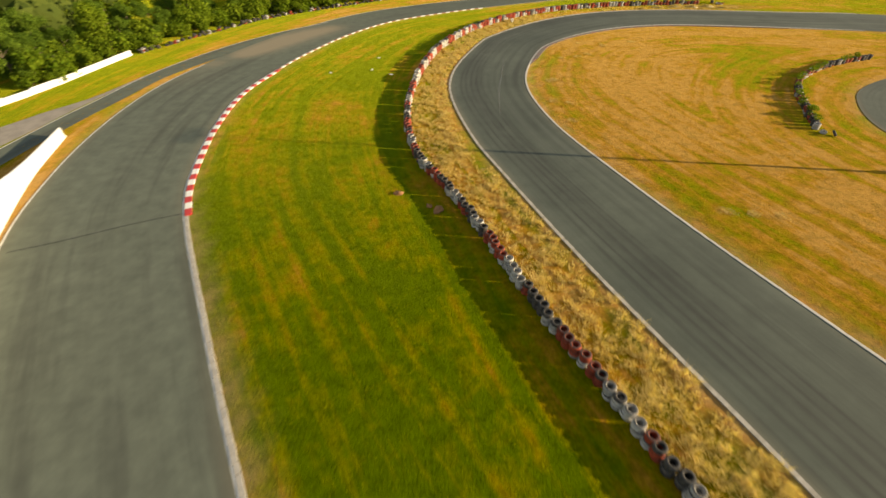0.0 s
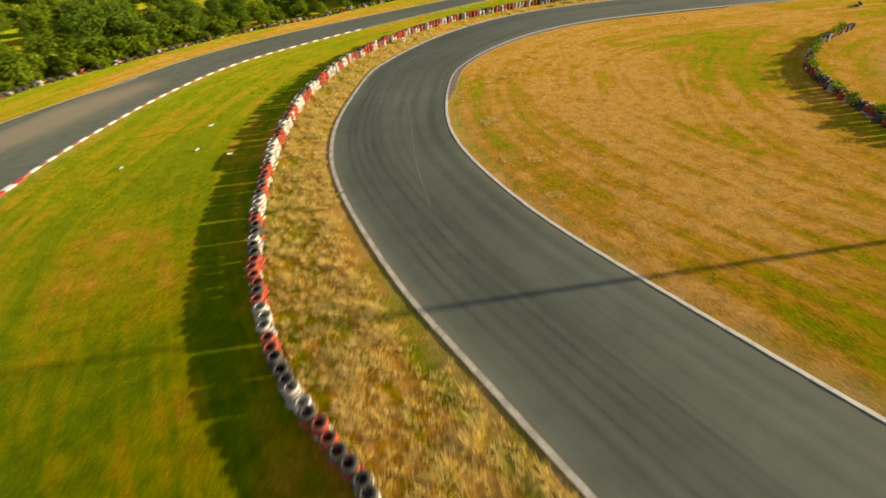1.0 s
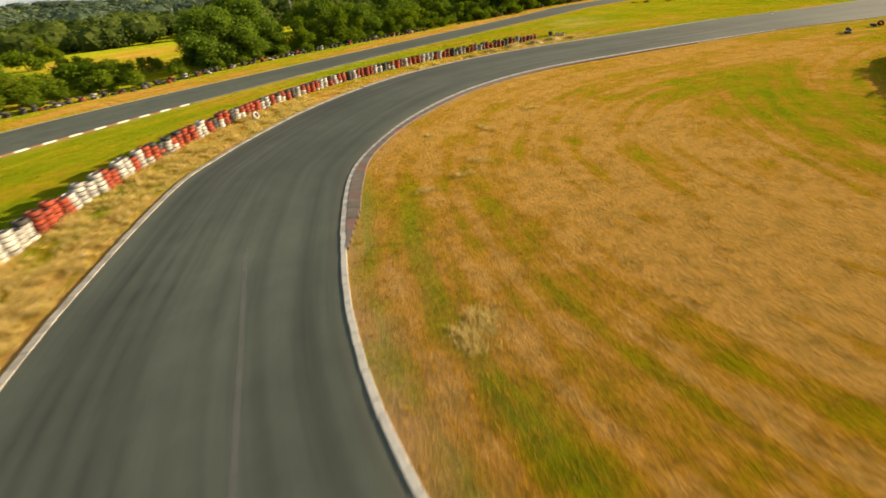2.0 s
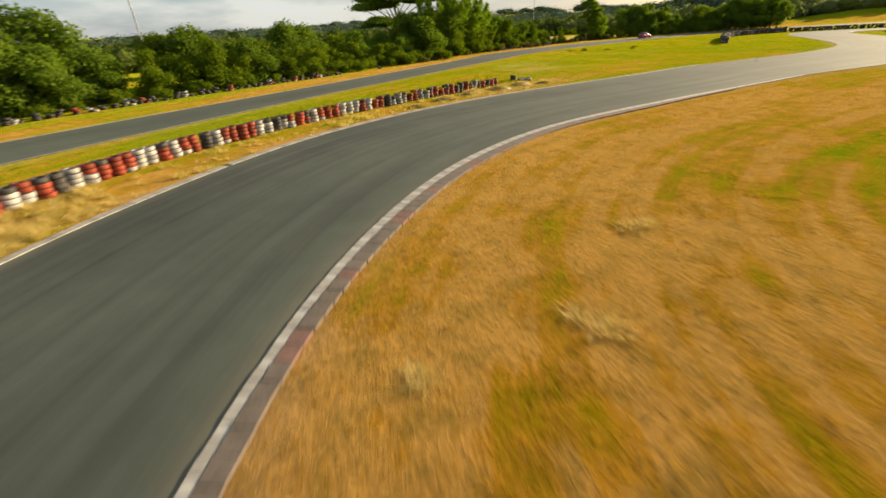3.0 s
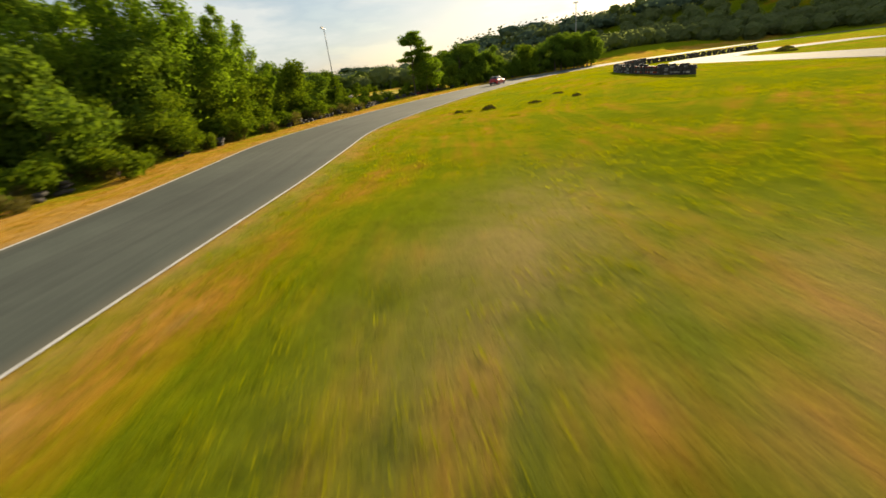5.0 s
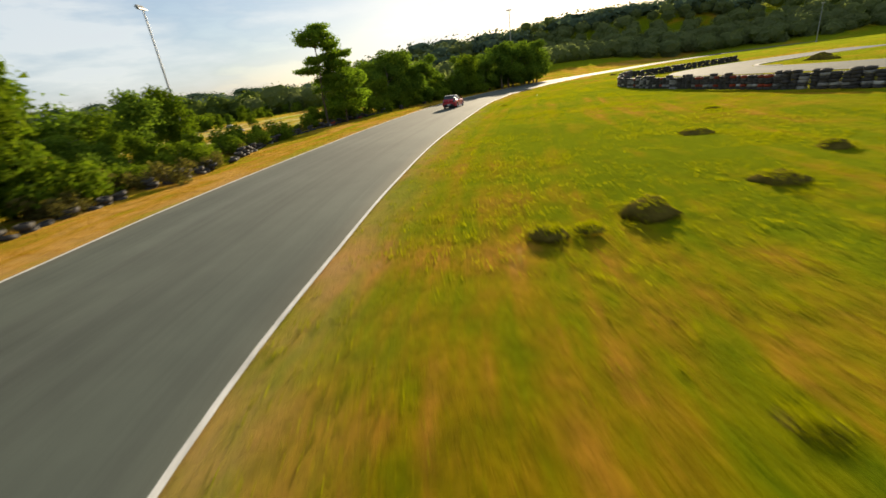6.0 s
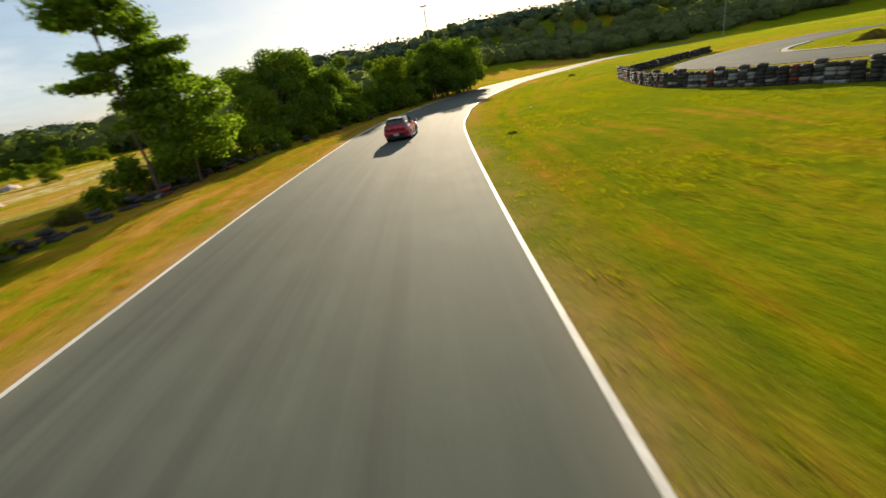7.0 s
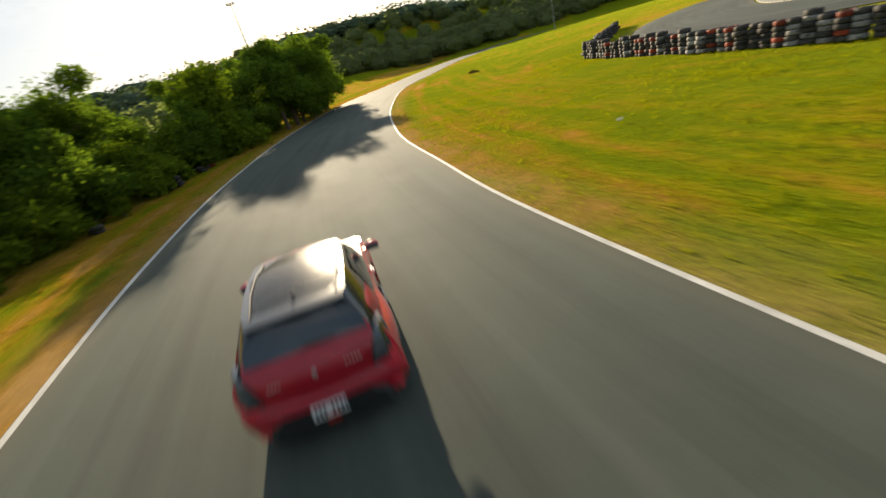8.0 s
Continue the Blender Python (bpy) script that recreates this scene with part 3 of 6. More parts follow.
build_line("trim", OUTER_L[joins[1] :], -0.16, 0.14, "worn white edge line", WHITE_LINE)
build_line("trim", shifted(SIDE, SIDE[:, 2] / 2), -0.14, 0.14, "white edge line of the pit lane", WHITE_LINE)
CONCRETE = plain("stained_concrete", (0.30, 0.26, 0.21), 0.9, vary=0.45, scale=0.7, bump=0.2)
rim_a = curve_pts([(-57, 26), (-50, 34), (-44.9, 41.8), (-43.1, 45.3), (-40.6, 49.1), (-39.0, 53.8), (-38.2, 57)], 1.0)
rim_b = curve_pts([(-43.2, 26), (-42.3, 34), (-40.9, 41.8), (-40.4, 45.3), (-39.6, 49.1), (-38.7, 53.8), (-38.1, 57)], 1.0)
grid_t = np.linspace(0, 1, 24)
rim_a, rim_b = (np.stack([np.interp(grid_t, np.linspace(0, 1, len(p)), p[:, k]) for k in (0, 1)], 1) for p in (rim_a, rim_b))
apron = mesh_obj("pavement", np.r_[np.c_[rim_a, np.full(24, 0.004)], np.c_[rim_b, np.full(24, 0.004)]], [(i, 24 + i, 25 + i, i + 1) for i in range(23)], CONCRETE)
tagged(apron, "stained concrete apron beside the pit lane", "pavement", kind="structure")

SCUFF = plain("pale_scuff", (0.22, 0.22, 0.20), 0.85, vary=0.55, scale=1.2)
SCUFF.node_tree.nodes["Principled BSDF"].inputs["Alpha"].default_value = 0.34
build_line("trim", curve_pts([(8.9, 62.5), (7.85, 56.2), (7.05, 51.4), (6.62, 47.8), (6.3, 43.3)], 0.5), -0.07, 0.15, "pale scuff mark across the bend", SCUFF, 0.016)

SEAM = plain("tar_seam", (0.030, 0.030, 0.027), 0.8, vary=0.4, scale=1.5)
SEAM.node_tree.nodes["Principled BSDF"].inputs["Alpha"].default_value = 0.55
build_line("trim", curve_pts([(-29.2, 21.9), (-26.9, 22.8), (-24.8, 23.8), (-22.3, 25.0), (-19.3, 26.2)], 0.4), -0.06, 0.12, "dark tar seam across the wide track", SEAM, 0.017)

# ---------------------------------------------------------------- tyre walls
RING = [(0.17, -0.088), (0.20, -0.105), (0.270, -0.104), (0.300, -0.084), (0.313, -0.045), (0.313, 0.045), (0.300, 0.084), (0.270, 0.104), (0.20, 0.105), (0.17, 0.088), (0.215, 0.0)]


def tyre_mesh(name, mat):
    v, f = lathe(RING, 13)
    me = bpy.data.meshes.new(name)
    me.from_pydata(v, [], f)
    me.polygons.foreach_set("use_smooth", [True] * len(me.polygons))
    me.materials.append(mat)
    return me


TYRE = {k: tyre_mesh("tyre", m) for k, m in (("red", TYRE_RED), ("white", TYRE_WHITE), ("grey", TYRE_GREY), ("black", TYRE_BLACK))}
STACK_LABEL = {
    "red": "stack of old tyres painted faded red, standing on dry grass",
    "white": "stack of old tyres painted chalky white, standing on dry grass",
    "black": "stack of bare black worn tyres standing on grass",
    "grey": "stack of grimy off-white tyres with rubber showing through",
    "mixed": "stack of red and white painted old tyres on grass",
    "tall": "tall stack of dark weathered tyres round the far bend",
    "sunk": "low overgrown stack of dark weathered tyres beside a hedge",
}


def make_stack(kind, colours, seed, group):
    """A pile of tyres lying on one another, each a little out of true."""
    rng = random.Random(seed)
    base = new("tyre_stack")
    base.empty_display_size = 0.2
    for k, c in enumerate(colours):
        t = new("tyre", TYRE[c])
        t.parent = base
        t.matrix_local = pose(rng.uniform(-0.05, 0.05), rng.uniform(-0.05, 0.05), 0.10 + 0.207 * k, rng.uniform(-3, 3), rng.uniform(-3, 3), rng.uniform(0, 360))
    return tagged(base, STACK_LABEL[kind], "tyre stack", group)


def tyre_row(line, gap, group, pick, seed, break_at=(0, 0)):
    """Stacks set along a line, but for a break. pick(k, rng): the kind of the k-th stack and the most tyres in it."""
    rng = random.Random(seed)
    kinds = {
        "red": (("red",) * 5, ("red",) * 4 + ("black",), ("red",) * 5, ("red",) * 4), "white": (("white",) * 5, ("white",) * 4 + ("black",), ("white",) * 5, ("white",) * 4),
        "tall": (("black",) * 5, ("black", "white", "black", "black", "black"), ("black", "red", "black", "black", "red"), ("black",) * 6, ("black", "grey", "black", "black", "grey", "black"), ("grey", "black", "grey", "grey", "black")),
        "grey": (("grey",) * 5, ("grey",) * 4 + ("black",)), "black": (("black",) * 4, ("black",) * 5, ("black", "red", "black", "black")), "mixed": (("white", "white", "white", "red", "red"), ("white", "white", "red", "red", "red"), ("white", "white", "red", "red")),
        "sunk": (("black", "black"), ("black", "white"), ("red", "black"), ("black",)),
    }
    proto = {}
    step = line[1:] - line[:-1]
    d = np.r_[0, np.cumsum(np.hypot(*step.T))]
    s, k = 0.0, 0
    while s < d[-1]:
        x, y = np.interp(s, d, line[:, 0]), np.interp(s, d, line[:, 1])
        kind, most = pick(k, rng)
        if break_at[0] < x < break_at[1]:
            s += gap
            continue
        v = rng.randrange(len(kinds[kind]))
        m = pose(x + rng.uniform(-0.07, 0.07), y + rng.uniform(-0.07, 0.07), float(bank(x, y)) - 0.02, rng.uniform(-3, 3), rng.uniform(-3, 3), rng.uniform(0, 360))
        key = (kind, v, most)
        if key in proto:
            copy_thing(proto[key], m)
        else:
            proto[key] = make_stack(kind, kinds[kind][v][-most:], seed * 50 + len(proto), group)
            proto[key].matrix_basis = m
        s += gap * rng.uniform(0.94, 1.1)
        k += 1


def bands(k, rng):
    """Painted in pairs, then in long runs round the bend, then stack by stack, and grimy towards the end."""
    if k > 185:
        return ["red", "red", "black", "grey", "grey", "grey", "red", "red", "grey", "grey", "black", "red", "red", "black", "red", "black", "black", "red", "black", "grey", "black", "red", "black"][(k - 186) % 23], 3 if k % 3 == 0 or k > 205 else 4
    if rng.random() < 0.10:
        return rng.choice(["black", "mixed", "white", "red"]), 4
    if k < 84:
        return ["red", "white", "black", "red", "white", "white", "red", "mixed"][(k // 2) % 8], 4
    if k < 122:
        return ["red", "white"][(k // 4) % 2], 5
    return ["red", "red", "white", "white", "red", "white", "mixed", "red", "black", "white", "mixed", "red"][k % 12], 5 if k < 140 else 4


tyre_row(TYRES, 0.60, "tyre wall between the tracks", bands, 1, (51.3, 53.6))
tyre_row(ROW_NEAR, 0.585, "tyre wall round the far bend", lambda k, r: ("tall", 6), 2)
tyre_row(ARC, 0.72, "tyre wall inside the bend", lambda k, r: (r.choice(["black", "white", "red", "mixed", "black"]), 3), 4)


def sunken_row(line, gap, seed, least=1):
    """Old tyres half lost in the hedge, too many and too far to count."""
    rng = np.random.default_rng(seed)
    v, f = lathe([(0.18, -0.1), (0.29, -0.09), (0.31, 0.0), (0.29, 0.09), (0.18, 0.1)], 9)
    v, verts, faces, s = np.array(v), [], [], 0
    while s < len(line):
        x, y = line[s]
        if seed != 8 and (x < -44 or seed in (6, 7) and (48 < x < 124 or x > 84 and rng.uniform() < 0.93) or 97 < x < 152 and rng.uniform() < 0.12 or (50 < x < 97 or x > 152) and rng.uniform() < 0.86):
            s += 6
            continue
        for k in range(rng.integers(least, least + 3 if least == 1 else least + 1)):
            m = np.array(pose(0, 0, 0, rng.uniform(-14, 14), rng.uniform(-14, 14), rng.uniform(0, 360)).to_3x3())
            faces += [tuple(len(verts) + i for i in q) for q in f]
            verts += list(map(tuple, v @ m.T + (x + rng.normal(0, 0.12), y + rng.normal(0, 0.12), float(bank(x, y)) + 0.06 + 0.2 * k)))
        s += int(gap * rng.uniform(0.8, 1.5) * 10)
    return mesh_obj("sunken_tyres", verts, faces, None, True)


for line, mat, seed in ((FAR_TYRES, TYRE_BLACK, 5), (FAR_TYRES[7:], TYRE_RED, 6), (FAR_TYRES[4:], TYRE_WHITE, 7), (ROW_BACK, TYRE_BLACK, 8)):
    row = sunken_row(line, {5: 0.85, 8: 0.66}.get(seed, 4.0), seed, 5 if seed == 8 else 1)
    row.data.materials.append(mat)
    tagged(row, "row of dark weathered tyres sunk in grass", "tyres", kind="stuff")


def lone_tyre(x, y, tilt, turn, colour):
    t = new("tyre", TYRE[colour])
    t.matrix_world = pose(x, y, 0.09 + 0.2 * abs(math.sin(radians(tilt))), tilt, 0, turn)
    return tagged(t, "single %s old tyre lying in rough grass" % {"red": "red-painted", "white": "white-painted", "black": "bare black"}[colour], "tyre", "loose tyres")


for row in ((54.9, 95.7, 12, 40, "white"), (55.3, 95.2, 16, 100, "white"), (55.4, 96.3, 5, 0, "red"), (55.9, 95.8, 14, 200, "red"), (37.0, 38.6, 8, 0, "white"), (37.6, 38.0, 50, 60, "black"),
            (68.4, 68.2, 10, 0, "black"), (69.4, 68.6, 40, 50, "black"), (74.2, 68.4, 15, 10, "black"), (75.0, 68.1, 50, 90, "red"), (12.6, 83.0, 70, 40, "white"), (-43.5, 69.5, 30, 0, "white")):
    lone_tyre(*row)


# ---------------------------------------------------------------- white walls by the pit lane
def wall_panel(a, b, ha, hb, thick, label, group):
    """One cast panel between two places, with a bevelled top and a foot."""
    a, b = Vector((*a, 0)), Vector((*b, 0))
    d = (b - a).normalized()
    nrm = Vector((-d.y, d.x, 0)) * thick / 2
    gap = d * 0.02
    bm = bmesh.new()
    rings = []
    for p, h in ((a + gap, ha), (b - gap, hb)):
        w = nrm.normalized()
        rings.append([bm.verts.new(q) for q in (p - nrm * 1.5 - Vector((0, 0, 0.1)), p - nrm * 1.5 + Vector((0, 0, 0.10)), p - nrm + Vector((0, 0, 0.22)), p - nrm + Vector((0, 0, h - 0.04)), p - nrm * 0.6 + Vector((0, 0, h)),
                                                p + nrm * 0.6 + Vector((0, 0, h)), p + nrm + Vector((0, 0, h - 0.04)), p + nrm + Vector((0, 0, 0.22)), p + nrm * 1.5 + Vector((0, 0, 0.10)), p + nrm * 1.5 - Vector((0, 0, 0.1)))])
    n = len(rings[0])
    for k in range(n):
        bm.faces.new((rings[0][k], rings[1][k], rings[1][(k + 1) % n], rings[0][(k + 1) % n]))
    bm.faces.new(rings[0])
    bm.faces.new(rings[1][::-1])
    bmesh.ops.recalc_face_normals(bm, faces=bm.faces)
    ob = new("wall_panel", bm_data("wall_panel", bm, WALL_WHITE))
    return tagged(ob, label, "wall", group)


PIT = curve_pts([(-22.0, 4.0, 4.2), (-27.0, 14.0, 4.0), (-31.0, 23.0, 2.9), (-34.6, 31.5, 1.3), (-37.0, 39.6, 0.95)], 2.4)
for p, q in zip(PIT[:-1], PIT[1:]):
    wall_panel(p[:2], q[:2], p[2], q[2], 0.22, "tall white painted pit wall panel beside the track", "pit wall")
LOW = curve_pts([(-53, 36), (-50, 45.5), (-47.6, 53), (-45.6, 62.5), (-44.6, 67)], 3.1)
for p, q in zip(LOW[:-1], LOW[1:]):
    h = 0.66 + 0.08 * math.sin(p[1])
    wall_panel(p, q, h, h - 0.03, 0.25, "low white concrete barrier in front of bushes", "low white barrier")


# ---------------------------------------------------------------- floodlight poles
def light_pole(x, y, height, turn, lamps=3, label="tall steel floodlight mast beside the track", girth=0.105):
    z = float(bank(x, y))
    base = new("floodlight_mast")
    base.matrix_world = pose(x, y, z, 0, 0, turn)
    bm = bmesh.new()
    rod(bm, (0, 0, 0), (0, 0, height), girth, girth * 0.55, 12)
    rod(bm, (0, 0, 0), (0, 0, 0.5), girth * 2.1, girth * 1.9, 12)
    part("pole", bm, STEEL, base)
    bm = bmesh.new()
    slab(bm, (-0.28 * lamps, -0.05, height - 0.1), (0.28 * lamps, 0.05, height), 0.01)
    part("crossbar", bm, STEEL, base)
    for k in range(lamps):
        u = (k - (lamps - 1) / 2) * 0.55
        bm = bmesh.new()
        slab(bm, (-0.2, -0.14, -0.16), (0.2, 0.10, 0.16), 0.03, pose(u, -0.18, height + 0.12, 35))
        slab(bm, (-0.03, -0.02, -0.2), (0.03, 0.02, 0.05), 0.0, pose(u, -0.05, height + 0.05))
        head = part("lamp_head", bm, STEEL, base)
        bm = bmesh.new()
        slab(bm, (-0.17, -0.155, -0.13), (0.17, -0.138, 0.13), 0.004, pose(u, -0.18, height + 0.12, 35))
        part("lens", bm, LAMP_GLASS, head, "pale glass lens")
    return tagged(base, label, "floodlight", "floodlight masts")


light_pole(125.0, 150.1, 11.9, 190, 2)
light_pole(38.6, 31.0, 15.8, 80, 6, "tall floodlight mast inside the bend", 0.175)
light_pole(230, 120.7, 19.2, 250, 3, girth=0.2)
light_pole(281, 11.5, 12.6, 250, 2, girth=0.16)
light_pole(28.2, 133.5, 14.0, 180, 2)


# ---------------------------------------------------------------- trees and bushes
def leaf_soup(rng, blobs, per, size, slim=0.55, stray=0.18, ruffle=0.55):
    """Pointed leaves scattered through blobs (x, y, z, rx, ry, rz), denser at their skin; stray: how far some stand out, ruffle: how unevenly they face."""
    out = []
    for x, y, z, rx, ry, rz in blobs:
        d = rng.normal(size=(per, 3))
        d /= np.linalg.norm(d, axis=1, keepdims=True)
        r = rng.uniform(0.25, 1.0, (per, 1)) ** 0.45 * (1 + stray * rng.normal(size=(per, 1)))
        c = d * r * (rx, ry, rz) + (x, y, z)
        nrm = d * 0.8 + rng.normal(size=(per, 3)) * ruffle + (0, 0, 0.35)
        nrm /= np.linalg.norm(nrm, axis=1, keepdims=True)
        a = np.cross(nrm, rng.normal(size=(per, 3)))
        a /= np.linalg.norm(a, axis=1, keepdims=True) + 1e-9
        b = np.cross(nrm, a)
        s = size * rng.uniform(0.55, 1.35, (per, 1))
        tip, side = a * s, b * s * slim
        droop = np.array([0, 0, -0.25]) * s
        out.append(np.stack([c - tip * 0.6 - side, c - tip * 0.6 + side, c + tip + droop], 1))
    return np.concatenate(out)


def crown_cores(rng, blobs, fill=0.78):
    """The leafy mass inside far crowns: uneven faceted domes."""
    bm = bmesh.new()
    bmesh.ops.create_icosphere(bm, subdivisions=2, radius=1.0)
    ball = np.array([v.co[:] for v in bm.verts])
    tris = np.array([[v.index for v in f.verts] for f in bm.faces])
    bm.free()
    out = []
    for x, y, z, rx, ry, rz in blobs:
        p = ball * (fill * rng.uniform(0.72, 1.12, (len(ball), 1))) * (rx, ry, rz) + (x, y, z)
        out.append(p[tris])
    return np.concatenate(out)


def limbs(bm, rng, top, spread, count, girth, lean=(0, 0)):
    """A tapered, slightly crooked trunk with limbs that reach for the crown; returns the limb ends."""
    p, r = Vector((0, 0, -0.2)), girth
    ends = []
    knees = 5
    for k in range(knees):
        q = Vector((lean[0] * (k + 1) / knees + rng.uniform(-0.15, 0.15), lean[1] * (k + 1) / knees + rng.uniform(-0.15, 0.15), top * (k + 1) / knees))
        rod(bm, p, q, r, r * 0.8, 8)
        p, r = q, r * 0.8
        if k >= 1:
            for _ in range(max(1, count // 4)):
                a = rng.uniform(0, 2 * math.pi)
                e = q + Vector((math.cos(a) * spread * rng.uniform(0.5, 1), math.sin(a) * spread * rng.uniform(0.5, 1), rng.uniform(0.15, 0.5) * spread))
                mid = q.lerp(e, 0.5) + Vector((0, 0, rng.uniform(-0.1, 0.3)))
                rod(bm, q, mid, r * 0.55, r * 0.4, 6)
                rod(bm, mid, e, r * 0.4, r * 0.15, 6)
                ends.append(e)
    ends.append(p)
    return ends


def make_tree(kind, seed):
    """A tree or bush of about its usual height, as an empty with trunk and crown."""
    rng, nr = random.Random(seed), np.random.default_rng(seed)
    base = new({"bush": "bush", "shrub": "bush", "scrub": "bush"}.get(kind, "tree"))
    bm = bmesh.new()
    blobs = []
    if kind == "broad":  # 10 m, leafy almost to the ground
        for e in limbs(bm, rng, 7.0, 2.8, 10, 0.26):
            for _ in range(2):
                s = rng.uniform(0.9, 1.5)
                blobs.append((e.x + rng.uniform(-0.9, 0.9), e.y + rng.uniform(-0.9, 0.9), e.z + rng.uniform(-0.3, 1.4), s * 1.2, s * 1.2, s * 0.85))
        for _ in range(9):
            a, d = rng.uniform(0, 6.28), rng.uniform(1.2, 3.2)
            s = rng.uniform(0.8, 1.3)
            blobs.append((d * math.cos(a), d * math.sin(a), rng.uniform(1.2, 4.5), s * 1.15, s * 1.15, s))
        soup, mat = leaf_soup(nr, blobs, 400, 0.19), LEAF
    elif kind == "thicket":  # 6.5 m, bushy to the ground
        limbs(bm, rng, 4.6, 2.0, 8, 0.15)
        for _ in range(22):
            a, d, h = rng.uniform(0, 6.28), rng.uniform(0, 2.6), rng.uniform(0.7, 5.8)
            d *= math.sqrt(max(0.1, 1 - (h / 7.2) ** 2))
            s = rng.uniform(0.7, 1.25)
            blobs.append((d * math.cos(a), d * math.sin(a), h, s * 1.1, s * 1.1, s * 0.9))
        soup, mat = leaf_soup(nr, blobs, 340, 0.175), LEAF if seed % 2 else LEAF_LIGHT
    elif kind == "umbrella":  # 12 m, flat tiers on bare limbs
        limbs(bm, rng, 8.2, 4.0, 8, 0.34, (0.8, 0.4))
        for a, reach, h in ((0.3, 6.6, 9.6), (1.2, 5.6, 10.4), (2.1, 6.8, 9.2), (3.0, 6.2, 10.0), (3.9, 7.2, 8.6), (4.7, 5.8, 10.2), (5.6, 6.6, 9.4), (2.6, 5.4, 6.4), (4.3, 6.0, 5.8), (5.2, 2.4, 11.0), (1.6, 2.6, 11.1), (0.0, 0.2, 10.9)):
            tip = Vector((0.88 * reach * math.cos(a), 0.88 * reach * math.sin(a), h))
            knee = Vector((tip.x * 0.45, tip.y * 0.45, h * 0.78))
            rod(bm, (0.5, 0.25, h * 0.55), knee, 0.13, 0.09, 6)
            rod(bm, knee, tip, 0.09, 0.03, 6)
            for _ in range(9):
                s = rng.uniform(0.9, 1.6)
                u = rng.uniform(0.45, 1.1)
                blobs.append((tip.x * u + rng.uniform(-1.2, 1.2), tip.y * u + rng.uniform(-1.2, 1.2), h + rng.uniform(-0.15, 0.45) - 0.5 * abs(u - 0.7), s * 1.35, s * 1.35, s * 0.34))
        soup, mat = leaf_soup(nr, blobs, 520, 0.20), LEAF
    elif kind == "slender":  # 10 m, a crest on a bare neck over broad drooping tiers
        limbs(bm, rng, 8.6, 1.2, 8, 0.15, (0.3, -1.7))
        rod(bm, (2.6, 0.1, -0.2), (3.1, 0.0, 5.6), 0.11, 0.05, 7)
        for z0, wide, cnt, ox, oy, flat in ((10.5, 1.2, 9, 0.6, -1.9, 0.5), (9.9, 1.9, 16, 0.4, -2.0, 0.5), (9.2, 1.9, 12, 0.3, -2.0, 0.42), (7.4, 1.6, 9, 0.2, -1.3, 0.45), (6.5, 2.1, 13, -0.5, -1.1, 0.42),
                (8.8, 0.9, 7, 2.3, -0.5, 0.7), (7.9, 1.5, 13, 2.6, -0.3, 0.65), (6.9, 2.0, 17, 2.9, -0.1, 0.62), (5.8, 2.4, 19, 3.0, 0.0, 0.62), (4.7, 2.6, 19, 3.2, 0.0, 0.62), (3.5, 2.5, 16, 3.2, 0.0, 0.66), (2.3, 2.1, 12, 3.0, 0.0, 0.7), (5.3, 2.0, 11, 0.9, -0.3, 0.5), (4.2, 1.7, 8, 0.9, 0.0, 0.5)):
            if ox < 2.5:
                rod(bm, (0.03 * z0 * 0.75, -0.2 * z0 * 0.75, z0 * 0.74), (ox, oy, z0 - 0.15), 0.055, 0.02, 6)
            for _ in range(cnt):
                a, d, s = rng.uniform(0, 6.28), wide * math.sqrt(rng.uniform(0.02, 1)), rng.uniform(0.45, 0.95)
                blobs.append((ox + d * math.cos(a), oy + d * math.sin(a), z0 + rng.uniform(-0.6, 0.6) * flat - 0.12 * d, s * 1.3, s * 1.3, s * flat))
        soup, mat = leaf_soup(nr, blobs, 150, 0.17), LEAF_YOUNG
    elif kind == "plume":  # 14 m, many arching stems with feathery shoots
        for k in range(12):
            a, reach, tall = 2 * math.pi * k / 12 + rng.uniform(-0.3, 0.3), rng.uniform(0.4, 4.4), rng.uniform(10.5, 13.5)
            tall -= 0.28 * reach**2
            way = Vector((math.cos(a), math.sin(a), 0))
            last = way * 0.3 + Vector((0, 0, -0.2))
            for j in range(1, 8):
                u = j / 7
                at = way * (0.3 + reach * u**1.6) + Vector((0, 0, tall * u))
                rod(bm, last, at, 0.07 * (1.1 - u), 0.07 * (0.98 - u) + 0.004, 6)
                last = at
            for j in range(11):
                u = 0.10 + 0.90 * j / 10
                wide = (0.55 + 1.25 * math.sin(math.pi * min(1, u * 0.92 + 0.04))) * rng.uniform(0.75, 1.15)
                at = way * (0.3 + reach * u**1.6) + Vector((rng.uniform(-0.5, 0.5), rng.uniform(-0.5, 0.5), tall * u + rng.uniform(-0.2, 0.3)))
                blobs.append((at.x, at.y, at.z, wide * 0.8, wide * 0.8, wide * rng.uniform(0.8, 1.25)))
        soup, mat = leaf_soup(nr, blobs, 230, 0.21, 0.36, 0.26), LEAF_YOUNG
    elif kind == "bush":  # 2 m
        for _ in range(3):
            rod(bm, (rng.uniform(-0.03, 0.03), rng.uniform(-0.03, 0.03), -0.1), (rng.uniform(-0.7, 0.7), rng.uniform(-0.7, 0.7), 1.2), 0.035, 0.012, 5)
        for _ in range(8):
            s = rng.uniform(0.35, 0.65)
            blobs.append((rng.uniform(-1, 1), rng.uniform(-0.9, 0.9), rng.uniform(0.35, 1.55), s * 1.15, s * 1.15, s))
        soup, mat = leaf_soup(nr, blobs, 190, 0.14), LEAF_LIGHT
    elif kind == "scrub":  # 1.4 m, brown and dense
